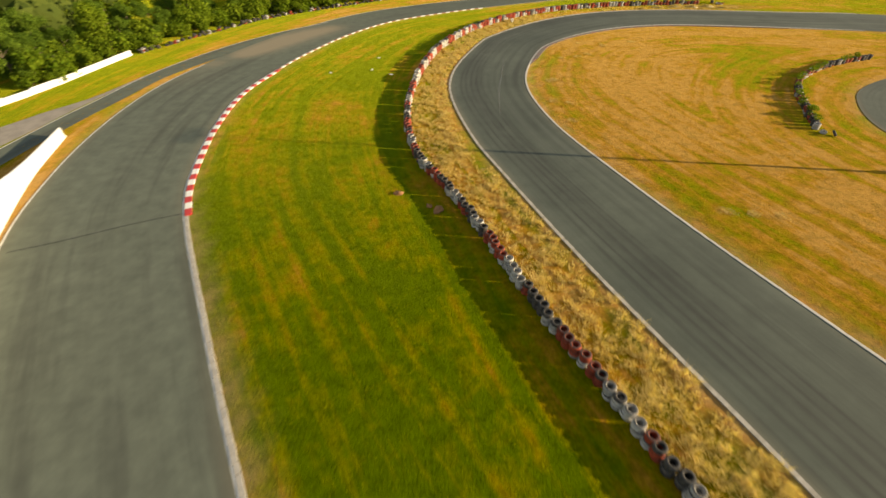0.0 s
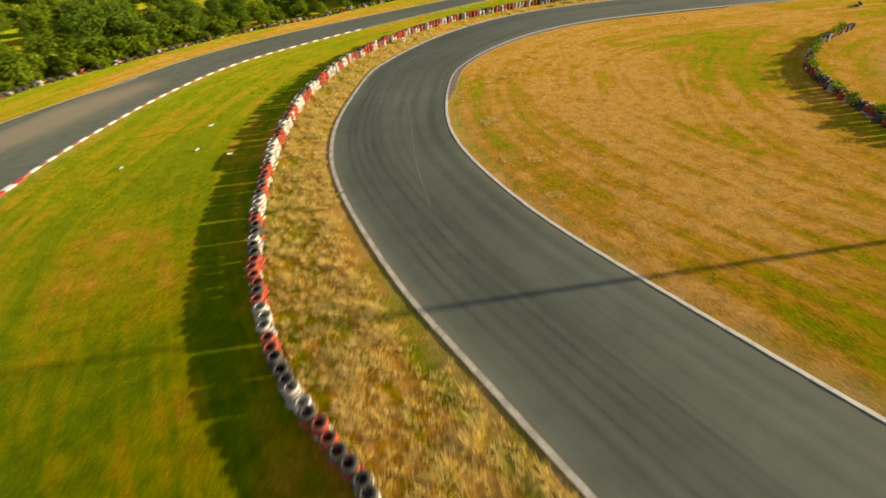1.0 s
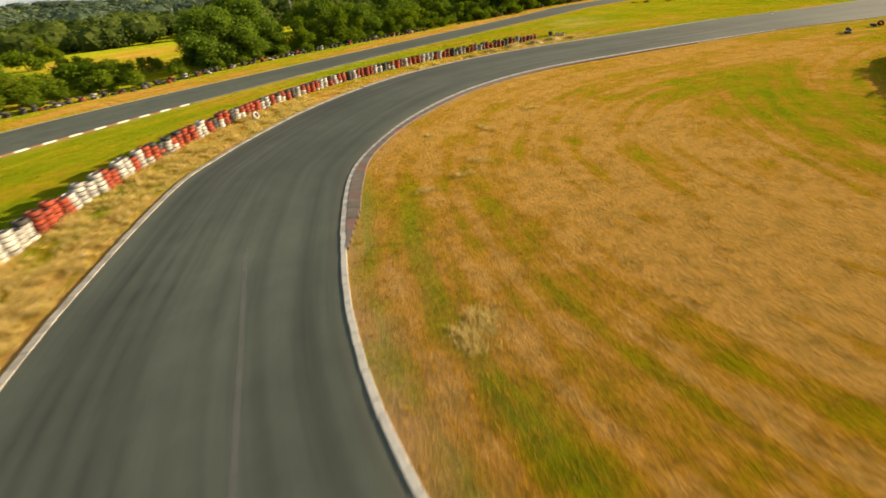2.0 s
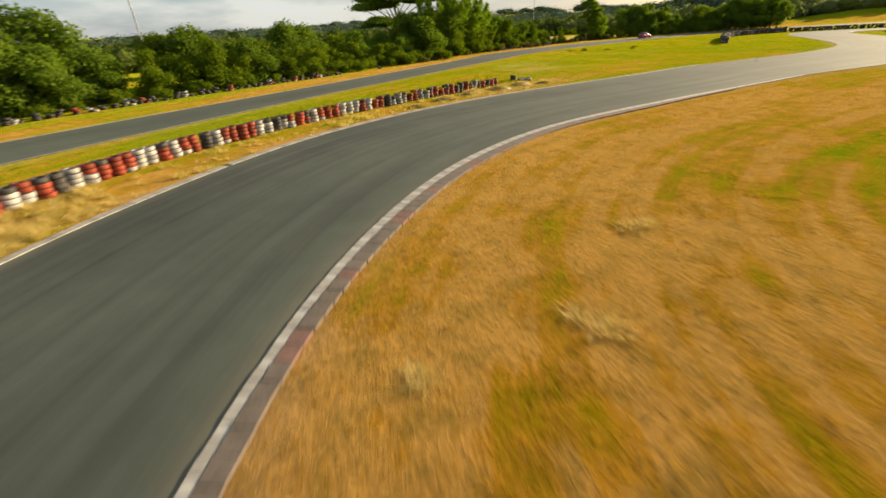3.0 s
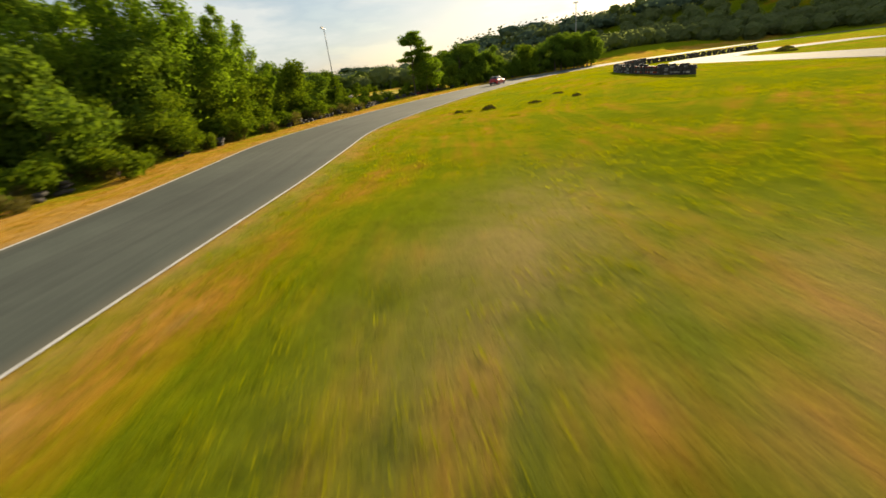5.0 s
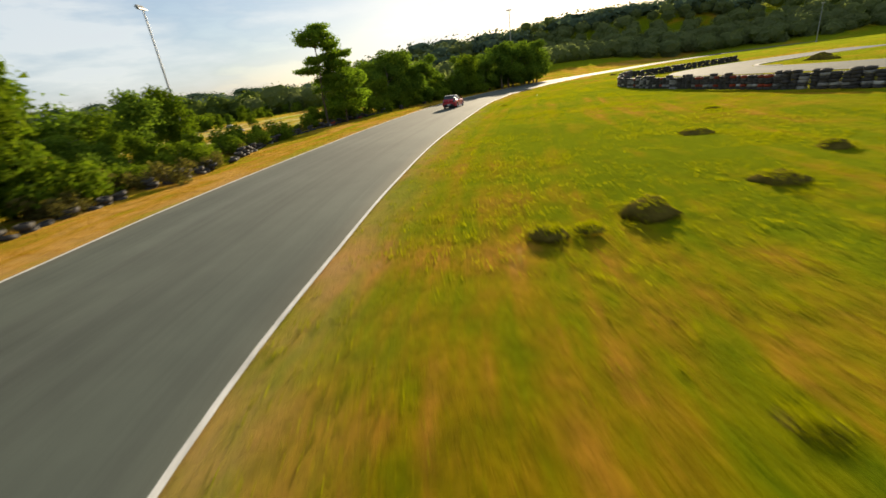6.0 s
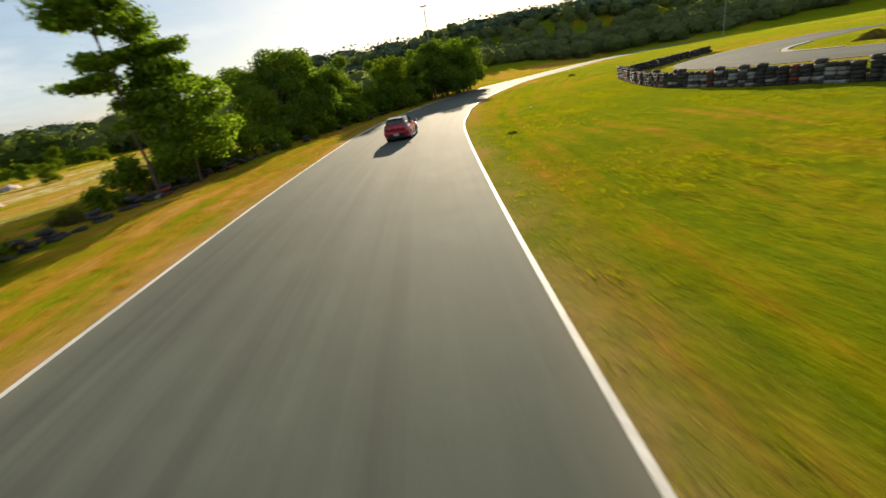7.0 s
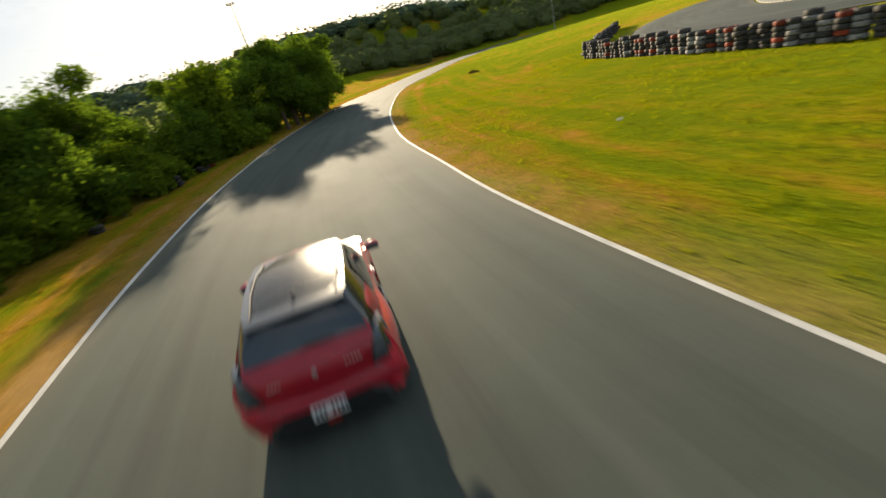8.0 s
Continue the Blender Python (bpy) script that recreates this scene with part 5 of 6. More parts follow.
MOUNDS = ((98.8, 116.6, 0.55, 0.48, 0.36), (97.6, 119.0, 0.42, 0.36, 0.18), (97.8, 118.1, 0.3, 0.25, 0.10), (109.3, 111.9, 0.6, 0.6, 0.20), (104.2, 109.6, 0.42, 0.40, 0.26), (100.8, 112.9, 0.52, 0.50, 0.24),
        (117.5, 108.1, 0.35, 0.3, 0.10), (92.0, 116.9, 0.3, 0.25, 0.05), (91.7, 112.8, 0.35, 0.28, 0.05), (138.1, 121.0, 0.3, 0.22, 0.10), (189.0, 99.8, 0.8, 0.5, 0.4), (191.0, 99.0, 0.5, 0.4, 0.25),
        (158.8, 79.3, 1.6, 1.0, 0.8), (156.8, 79.0, 0.9, 0.7, 0.4))
for k, (x, y, w, l_, h) in enumerate(MOUNDS):
    lump("mound", x, y, w, l_, h, k * 37, TURF, "small dark earth mound in the grass", "mound", "earth mounds", k)
turf = np.random.default_rng(14)
tufts = []
for x, y, w, l_, h in [row for row in MOUNDS if row[0] > 90]:
    at_ = np.c_[turf.normal(x, w * 0.6, 60), turf.normal(y, l_ * 0.65, 60)]
    rise = h * np.sqrt(np.clip(1 - 0.75 * (((at_[:, 0] - x) / w) ** 2 + ((at_[:, 1] - y) / l_) ** 2), 0, 1)) * 0.92
    soup = blade_soup(turf, at_, turf.uniform(0.04, 0.10, 60), turf.uniform(0.08, 0.2, 60), 9, 0.012, 0.9)
    soup[:, :, 2] += np.repeat(rise, 9)[:, None]
    tufts.append(soup)
tagged(tri_soup("grass_tufts", np.concatenate(tufts), BLADE_GREEN), "grass tufts growing over the earth mounds", "grass", kind="stuff")
hay = np.random.default_rng(9)
HEAPS = ((42.3, 93.2, 0.8, 0.55, 0.40), (46.1, 93.8, 0.95, 0.6, 0.50), (49.2, 93.5, 0.9, 0.7, 0.58), (52.0, 93.5, 0.9, 0.65, 0.56), (38.7, 92.4, 0.6, 0.4, 0.26), (54.6, 92.6, 0.7, 0.5, 0.34))
for k, (x, y, w, l_, h) in enumerate(HEAPS):
    lump("mound", x, y, w, l_, h * 0.55, k * 41, HAY, "low mound of grey dry hay beside the tyre wall", "mound", "hay mounds", k + 30)
spots = np.array([(13.8, 53.6), (14.7, 46.4), (13.6, 41.7), (21.2, 63.8), (16.9, 62.8), (19.5, 63.3), (20.9, 69.6), (24.5, 68.4), (12.8, 47.3), (29.2, 70.3), (57.3, 93.8), (23.1, 25.4), (21.4, 25.9), (24.8, 25.2), (13.6, 53.3), (14.1, 53.9)] + [h[:2] for h in HEAPS])
heap = [blade_soup(hay, np.repeat(spots, 3, 0) + hay.normal(0, 0.25, (len(spots) * 3, 2)), hay.uniform(0.06, 0.15, len(spots) * 3), hay.uniform(0.25, 0.6, len(spots) * 3), 90, 0.012, 2.2)]
for x, y, w, l_, h in HEAPS:
    at_ = np.c_[hay.normal(x, w * 0.55, 130), hay.normal(y, l_ * 0.6, 130)]
    soup = blade_soup(hay, at_, hay.uniform(0.06, 0.16, 130), hay.uniform(0.1, 0.3, 130), 26, 0.011, 2.2)
    soup[:, :, 2] += np.repeat(0.55 * h * np.exp(-1.1 * (((at_[:, 0] - x) / w) ** 2 + ((at_[:, 1] - y) / l_) ** 2)), 26)[:, None]
    heap.append(soup)
tagged(tri_soup("cut_straw", np.concatenate(heap), STRAW), "loose heaps of cut dry straw on the field", "straw", kind="stuff")
for k, (x, y, s) in enumerate(((-3.4, 28.7, 0.34), (-0.2, 26.4, 0.42), (-0.9, 26.9, 0.25))):
    lump("rock", x, y, s, s * 0.8, s * 0.55, k * 70, CLAY, "brown weathered stone in shaded grass", "rock", "stones by the tyre wall", k + 70)


def litter(x, y, turn, size, seed):
    """A crumpled sheet."""
    rng = random.Random(seed)
    bm = bmesh.new()
    bmesh.ops.create_grid(bm, x_segments=5, y_segments=4, size=0.5)
    for v in bm.verts:
        v.co = Vector((v.co.x * size * 1.5, v.co.y * size, 0.05 + 0.06 * rng.uniform(-1, 1) + 0.05 * abs(v.co.x)))
    bmesh.ops.solidify(bm, geom=bm.faces[:], thickness=0.006)
    ob = new("litter", bm_data("litter", bm, PAPER))
    ob.matrix_world = pose(x, y, 0.03, 0, 0, turn)
    return tagged(ob, "crumpled white sheet lying on the grass", "litter", "scraps of litter")


for k, (x, y) in enumerate(((-8.6, 63.1), (-9.0, 58.1), (-14.2, 57.1), (-6.3, 56.2), (82.0, 82.6), (3.2, 66.0), (149.5, 117.0))):
    litter(x, y, k * 63, 0.24 if k < 5 else 0.10, k)

lump("rock", 160.0, 169.8, 1.3, 0.75, 0.5, 20, STONE, "broad pale stone out in the dry field", "rock", "stones in the field", 91)
lump("rock", 146.0, 158.6, 0.9, 0.6, 0.35, 60, STONE, "broad pale stone out in the dry field", "rock", "stones in the field", 92)


# ---------------------------------------------------------------- the red hatchback
CAR_RED = plain("red_car_paint", (0.70, 0.022, 0.048), 0.32, metal=0.0, spec=0.6, vary=0.10, scale=1.2, coat=0.9)
CAR_BLACK = plain("black_car_paint", (0.012, 0.012, 0.013), 0.22, spec=0.6, vary=0.2, scale=1.5, coat=0.8)
CAR_ROOF = plain("black_roof_paint", (0.075, 0.074, 0.073), 0.22, metal=0.0, spec=0.5, vary=0.2, scale=1.5, coat=0.5)
CAR_ROOF.node_tree.nodes["Principled BSDF"].inputs["Coat Roughness"].default_value = 0.12
TRIM_BLACK = plain("black_plastic", (0.018, 0.018, 0.019), 0.6, vary=0.3)
SILVER = plain("silver_alloy", (0.62, 0.61, 0.60), 0.3, metal=0.9, vary=0.15)
SKIRT = plain("silver_skirt_paint", (0.55, 0.53, 0.51), 0.4, metal=0.3, vary=0.15)
RUBBER = plain("black_tyre_rubber", (0.016, 0.016, 0.016), 0.85, vary=0.3, scale=20)
LENS_SMOKE = plain("smoked_lamp_lens", (0.03, 0.034, 0.038), 0.12, spec=0.7, vary=0.4, scale=9, coat=1.0)
LENS_INNER = plain("lamp_reflector", (0.24, 0.28, 0.31), 0.25, metal=0.3, spec=0.7, vary=0.4, scale=14, coat=1.0)
LENS_CLEAR = plain("clear_lamp_lens", (0.55, 0.56, 0.58), 0.1, spec=0.7, vary=0.3, scale=9, coat=1.0)
LENS_RED = plain("red_reflector", (0.5, 0.012, 0.01), 0.2, spec=0.6, vary=0.2)
PLATE = plain("white_plate", (0.72, 0.72, 0.70), 0.5, vary=0.1)
INK = plain("dark_print", (0.02, 0.03, 0.05), 0.6, vary=0.2)
GLASS, gn, gl, gb = material("tinted_car_glass", 0.05, spec=0.7)
gb.inputs["Base Color"].default_value = (0.065, 0.085, 0.100, 1)
gb.inputs["Coat Weight"].default_value = 1.0
gl.new(ramp(gn, gl, noise_at(gn, gl, 2.0, 3.0), [(0.3, (0.04,) * 3), (0.7, (0.10,) * 3)]), gb.inputs["Roughness"])


def crisp(ob, angle=32):
    ob.data.polygons.foreach_set("use_smooth", [True] * len(ob.data.polygons))
    ob.data.set_sharp_from_angle(angle=radians(angle))
    return ob


def loft(bm, rings, closed=True, caps=True):
    """Skin between rings of equally many points."""
    rows = [[bm.verts.new(p) for p in ring] for ring in rings]
    n = len(rows[0])
    for a, b in zip(rows[:-1], rows[1:]):
        for k in range(n if closed else n - 1):
            bm.faces.new((a[k], a[(k + 1) % n], b[(k + 1) % n], b[k]))
    if caps and closed:
        bm.faces.new(rows[0][::-1])
        bm.faces.new(rows[-1])
    bmesh.ops.recalc_face_normals(bm, faces=bm.faces)
    return bm


def patch(bm, corners, bulge=(0, 0, 0), n=6, thick=0.012):
    """A slightly bulged plate over four corners (going round), with thickness."""
    c = [Vector(p) for p in corners]
    nrm = (c[1] - c[0]).cross(c[3] - c[0]).normalized()
    rows = []
    for i in range(n + 1):
        v, row = i / n, []
        for j in range(n + 1):
            u = j / n
            p = c[0] * (1 - u) * (1 - v) + c[1] * u * (1 - v) + c[2] * u * v + c[3] * (1 - u) * v
            row.append(bm.verts.new(p + Vector(bulge) * (16 * u * (1 - u) * v * (1 - v))))
        rows.append(row)
    faces = [bm.faces.new((rows[i][j], rows[i][j + 1], rows[i + 1][j + 1], rows[i + 1][j])) for i in range(n) for j in range(n)]
    bmesh.ops.solidify(bm, geom=faces, thickness=thick)
    bmesh.ops.recalc_face_normals(bm, faces=bm.faces)
    return bm


def carved(ob, cutters):
    """Cuts other meshes out of ob for good and removes them."""
    for c in cutters:
        m = ob.modifiers.new("cut", "BOOLEAN")
        m.object, m.operation, m.solver = c, "DIFFERENCE", "EXACT"
    bpy.context.view_layer.update()
    me = bpy.data.meshes.new_from_object(ob.evaluated_get(bpy.context.evaluated_depsgraph_get()))
    ob.modifiers.clear()
    ob.data = me
    for c in cutters:
        bpy.data.objects.remove(c)
    return ob


def section(y, w, zb, belt, crown, tuck=0.0):
    """Half outline of the lower body at one station, mirrored: sill, flank, shoulder, deck."""
    half = [(0.0, zb), (0.72 * w, zb), (0.93 * w, zb + 0.03), (0.975 * w, zb + 0.16), (0.995 * w - tuck, zb + 0.30), (w, 0.66), (0.985 * w, 0.76), (0.955 * w, belt - 0.08), (0.90 * w, belt), (0.55 * w, crown - 0.01), (0.0, crown)]
    return [(x, y, z) for x, z in half] + [(-x, y, z) for x, z in half[-2:0:-1]]


def build_wheel(name, x, y, base, turn=0.0):
    s = 1 if x > 0 else -1
    hub = new(name)
    hub.parent = base
    hub.matrix_local = pose(x, y, 0.305, 0, 0, turn)
    v, f = lathe([(0.215, -0.085), (0.225, -0.098), (0.285, -0.098), (0.302, -0.075), (0.305, 0.0), (0.302, 0.075), (0.285, 0.098), (0.225, 0.098), (0.215, 0.085), (0.212, 0.0)], 28, "X")
    t = mesh_obj("tyre", v, f, RUBBER, True)
    t.parent = hub
    bm = bmesh.new()
    v, f = lathe([(0.214, -0.08), (0.214, 0.085), (0.200, 0.090), (0.192, 0.06), (0.19, -0.08)], 28, "X")
    vs = [bm.verts.new((p[0] * s, p[1], p[2])) for p in v]
    for q in f:
        bm.faces.new([vs[i] for i in q])
    for k in range(10):
        a = 2 * math.pi * k / 10
        d = Vector((0, math.cos(a), math.sin(a)))
        rod(bm, Vector((s * 0.075, 0, 0)) + d * 0.03, Vector((s * 0.07, 0, 0)) + d * 0.195, 0.016, 0.012, 6)
    rod(bm, (s * 0.02, 0, 0), (s * 0.088, 0, 0), 0.04, 0.034, 12)
    bmesh.ops.recalc_face_normals(bm, faces=bm.faces)
    rim = crisp(part("rim", bm, SILVER, hub, "silver multi-spoke alloy rim"))
    bm = bmesh.new()
    rod(bm, (-s * 0.02, 0, 0), (s * 0.01, 0, 0), 0.13, 0.13, 20)
    part("brake_disc", bm, TRIM_BLACK, hub)
    return hub


def build_car(x, y, heading):
    car = new("car")
    car.matrix_world = pose(x, y, 0.016, 0, 0, heading)
    # lower body with its four arches cut through
    st = [(-0.665, 0.76, 0.30, 0.86, 0.90), (-0.62, 0.825, 0.24, 0.92, 0.94), (-0.50, 0.864, 0.20, 0.965, 0.975), (-0.25, 0.878, 0.18, 0.985, 0.99), (0.15, 0.876, 0.17, 0.975, 0.98), (0.55, 0.850, 0.165, 0.96, 0.97),
          (1.10, 0.842, 0.165, 0.945, 0.95), (1.70, 0.845, 0.165, 0.935, 0.95), (2.05, 0.855, 0.17, 0.925, 0.985), (2.30, 0.865, 0.17, 0.90, 0.965), (2.60, 0.862, 0.18, 0.85, 0.925), (2.88, 0.83, 0.19, 0.77, 0.84), (3.06, 0.74, 0.21, 0.66, 0.72), (3.14, 0.58, 0.25, 0.56, 0.60)]
    bm = loft(bmesh.new(), [section(*s) for s in st])
    body = part("body", bm, CAR_RED, car, "glossy red body shell")
    cutters = []
    for wy in (0.0, 2.45):
        for s in (1, -1):
            bm = bmesh.new()
            rod(bm, (s * 0.60, wy, 0.31), (s * 1.1, wy, 0.31), 0.345, 0.345, 32)
            cutters.append(new("cutter", bm_data("cutter", bm, None)))
            cutters[-1].matrix_world = car.matrix_world
    crisp(carved(body, cutters), 30)
    for wy in (0.0, 2.45):
        for s in (1, -1):
            bm = bmesh.new()
            v, f = lathe([(0.335, 0.60), (0.343, 0.60), (0.343, 0.83), (0.335, 0.83)], 28, "X")
            vs = [bm.verts.new((p[0] * s, p[1] + wy, p[2] + 0.31)) for p in v]
            for q in f:
                if all(v[i][2] > -0.12 for i in q):
                    bm.faces.new([vs[i] for i in q])
            part("arch_liner", bm, TRIM_BLACK, car)
    # greenhouse
    low = [(0.68, -0.635), (0.765, -0.44), (0.785, 0.20), (0.785, 0.95), (0.775, 1.65), (0.70, 2.00), (0.38, 2.16)]
    top = [(0.50, -0.35), (0.545, -0.24), (0.575, 0.25), (0.585, 0.72), (0.565, 1.10), (0.50, 1.30), (0.27, 1.36)]
    zl, zt = [0.93, 0.965, 0.955, 0.935, 0.925, 0.935, 0.955], [1.455, 1.468, 1.495, 1.495, 1.475, 1.45, 1.445]
    ring = lambda p, z, o=0.0: [(a + o, b, c) for (a, b), c in zip(p, z)] + [(-a - o, b, c) for (a, b), c in zip(p[::-1], z[::-1])]
    lo, hi = ring(low, zl), ring(top, zt)
    mid = [tuple(0.5 * (p + q) + (0.022 if k == 0 and p > 0 else -0.022 if k == 0 else 0.0) for k, (p, q) in enumerate(zip(a, b))) for a, b in zip(lo, hi)]
    crisp(part("cabin_frame", loft(bmesh.new(), [lo, mid, hi]), CAR_BLACK, car, "black window pillars"), 25)
    lerp = lambda a, b, t: tuple(p + (q - p) * t for p, q in zip(a, b))

    def pane(name, a0, a1, b0, b1, push, bulge, label=""):
        """Glass over a part of the frame: a0, a1 along the bottom and b0, b1 along the top."""
        c = [tuple(p + q for p, q in zip(v, push)) for v in (a0, a1, b1, b0)]
        return crisp(part(name, patch(bmesh.new(), c, bulge), GLASS, car, label), 60)

    L = lambda k, s: (s * low[k][0], low[k][1], zl[k])
    T = lambda k, s: (s * top[k][0], top[k][1], zt[k])
    pane("rear_window", lerp(L(0, -1), T(0, -1), 0.29), lerp(L(0, 1), T(0, 1), 0.29), lerp(L(0, -1), T(0, -1), 0.94), lerp(L(0, 1), T(0, 1), 0.94), (0, -0.026, 0.008), (0, -0.02, 0.0), "dark tinted rear window")
    pane("windscreen", lerp(L(6, 1), T(6, 1), 0.08), lerp(L(6, -1), T(6, -1), 0.08), lerp(L(6, 1), T(6, 1), 0.94), lerp(L(6, -1), T(6, -1), 0.94), (0, 0.03, 0.02), (0, 0.03, 0.02))
    for s in (1, -1):
        out = (s * 0.028, 0, 0)
        pane("windscreen_side", lerp(L(5, s), T(5, s), 0.08), lerp(L(6, s), T(6, s), 0.08), lerp(L(5, s), T(5, s), 0.94), lerp(L(6, s), T(6, s), 0.94), (s * 0.012, 0.028, 0.015), (s * 0.01, 0.01, 0.0))
        b0, b1 = lerp(L(3, s), L(4, s), 0.10), lerp(L(4, s), L(5, s), 0.45)
        t0, t1 = lerp(T(3, s), T(4, s), 0.05), lerp(T(4, s), T(5, s), 0.15)
        pane("side_window", lerp(b0, t0, 0.06), lerp(b1, t1, 0.06), lerp(b0, t0, 0.88), lerp(b1, t1, 0.84), out, (s * 0.012, 0, 0))
        b0, b1 = lerp(L(2, s), L(3, s), 0.02), lerp(L(3, s), L(4, s), 0.0)
        t0, t1 = lerp(T(2, s), T(3, s), 0.22), lerp(T(2, s), T(3, s), 0.96)
        pane("side_window", lerp(b0, t0, 0.10), lerp(b1, t1, 0.06), lerp(b0, t0, 0.80), lerp(b1, t1, 0.88), out, (s * 0.012, 0, 0))
        # red quarter behind the rear door
        c = [L(1, s), L(2, s), lerp(lerp(L(2, s), L(3, s), 0.0), lerp(T(2, s), T(3, s), 0.1), 0.42), lerp(L(1, s), T(1, s), 0.52)]
        crisp(part("quarter_panel", patch(bmesh.new(), [(p[0] + s * 0.03, p[1], p[2] - 0.01) for p in c], (s * 0.015, 0, 0)), CAR_RED, car), 60)
        hip = [[(s * xx, yy, z) for xx, z in ((0.80, 0.60), (0.872 + g, 0.70), (0.868 + g, 0.80), (0.835 + 0.7 * g, 0.90), (0.785, 0.97), (0.74, 0.95))] for yy, g in ((-0.60, -0.03), (-0.45, 0.012), (-0.25, 0.034), (0.0, 0.040), (0.25, 0.026), (0.5, 0.0))]
        crisp(part("rear_wing", loft(bmesh.new(), hip), CAR_RED, car), 50)
        # mirror
        bm = bmesh.new()
        bmesh.ops.create_uvsphere(bm, u_segments=14, v_segments=8, radius=1.0, matrix=pose(s * 0.955, 1.83, 1.0) @ Matrix.Diagonal((0.115, 0.075, 0.075, 1)))
        slab(bm, (min(s * 0.80, s * 0.90), 1.80, 0.95), (max(s * 0.80, s * 0.90), 1.87, 0.985), 0.01)
        mirror = crisp(part("mirror", bm, CAR_RED, car, "red door mirror"), 50)
        bm = bmesh.new()
        slab(bm, (s * 0.955 - 0.09, 1.755, 0.95), (s * 0.955 + 0.09, 1.765, 1.05), 0.004)
        part("mirror_glass", bm, GLASS, mirror)
        # doors: seams and handles
        for yy in (0.42, 1.12, 2.02):
            bm = bmesh.new()
            loft(bm, [[(s * 0.846, yy - 0.004, z), (s * 0.872 - (s * 0.006 if z > 0.7 else 0), yy - 0.004, z), (s * 0.872 - (s * 0.006 if z > 0.7 else 0), yy + 0.004, z), (s * 0.846, yy + 0.004, z)] for z in (0.34, 0.5, 0.66)])
            part("door_seam", bm, TRIM_BLACK, car)
        bm = bmesh.new()
        slab(bm, (s * 0.845 - 0.02, 1.20, 0.80), (s * 0.845 + 0.02, 1.40, 0.83), 0.008)
        part("door_handle", bm, CAR_RED, car)
        # side skirt
        bm = bmesh.new()
        loft(bm, [[(s * 0.78, yy, 0.13), (s * (0.885 - t), yy, 0.135), (s * (0.885 - t), yy, 0.19), (s * 0.84, yy, 0.235)] for yy, t in ((0.40, 0.02), (0.6, 0.0), (1.2, 0.0), (1.9, 0.0), (2.06, 0.02))])
        crisp(part("side_skirt", bm, SKIRT, car, "pale silver side skirt"))
        # tail lamp wrapping the corner
        bm = bmesh.new()
        rings = []
        for z in (0.715, 0.74, 0.79, 0.85, 0.91, 0.97, 1.03, 1.075):
            t = (z - 0.715) / 0.36
            inner, rear, yf = 0.555 + 0.13 * t**1.5, -0.712 + 0.02 * t + 0.085 * t**3, -0.50 + 0.13 * t
            wide = 0.822 - 0.05 * t**2
            rings.append([(s * inner, rear, z), (s * (0.45 * inner + 0.55 * wide), rear + 0.014, z), (s * (wide - 0.03), rear + 0.075, z), (s * (wide + 0.012), 0.5 * (rear + yf) + 0.03, z), (s * (wide + 0.006), yf, z), (s * (wide - 0.07), yf, z), (s * (inner + 0.02), rear + 0.10, z)])
        loft(bm, rings)
        lamp = crisp(part("tail_lamp", bm, LENS_SMOKE, car, "smoked tail lamp"), 45)
        bm = bmesh.new()
        slab(bm, (s * 0.66 - 0.055, -0.722, 0.745), (s * 0.66 + 0.055, -0.69, 0.778), 0.006)
        part("brake_light", bm, CAR_BLACK, lamp)
        bm = bmesh.new()
        patch(bm, [(s * 0.585, -0.724, 0.80), (s * 0.725, -0.704, 0.80), (s * 0.745, -0.675, 0.985), (s * 0.655, -0.690, 0.985)][:: s], (0, -0.008, 0), 5, 0.006)
        crisp(part("reflector", bm, LENS_INNER, lamp, "pale reflector inside the tail lamp"), 60)
        # head lamp
        bm = bmesh.new()
        loft(bm, [[(s * 0.50, 3.06, z), (s * 0.70, 3.01, z), (s * 0.815, 2.80, z + 0.02), (s * 0.78, 2.74, z + 0.02), (s * 0.50, 2.9, z)] for z in (0.64, 0.72, 0.79)])
        crisp(part("head_lamp", bm, LENS_CLEAR, car, "clear head lamp"), 40)
        # rear arch flare
        for wy in (0.0, 2.45):
            bm = bmesh.new()
            rings = []
            for k in range(17):
                a = math.pi * (k - 0.6) / 15
                c_, s_ = math.cos(a), math.sin(a)
                rings.append([(s * xx, wy + rr * c_, 0.31 + rr * s_) for xx, rr in ((0.835, 0.338), (0.878, 0.342), (0.874, 0.375), (0.845, 0.40))])
            loft(bm, rings)
            crisp(part("arch_flare", bm, CAR_RED, car), 50)
        build_wheel("wheel", s * 0.775, 0.0, car)
        build_wheel("wheel", s * 0.775, 2.45, car, 2.0)
    # roof skin with raised rails
    rows = []
    for yy, w, z in ((-0.36, 0.485, 1.470), (-0.1, 0.53, 1.498), (0.3, 0.55, 1.520), (0.7, 0.55, 1.520), (1.05, 0.52, 1.497), (1.30, 0.46, 1.460)):
        rows.append([(w * u, yy - 0.03 * u * u, z - 0.035 * u * u) for u in np.linspace(-1, 1, 11)])
    bm = bmesh.new()
    grid = [[bm.verts.new(p) for p in r] for r in rows]
    fs = [bm.faces.new((grid[i][j], grid[i][j + 1], grid[i + 1][j + 1], grid[i + 1][j])) for i in range(len(grid) - 1) for j in range(10)]
    bmesh.ops.solidify(bm, geom=fs, thickness=0.03)
    bmesh.ops.recalc_face_normals(bm, faces=bm.faces)
    roof = crisp(part("roof", bm, CAR_ROOF, car, "glossy black roof"), 40)
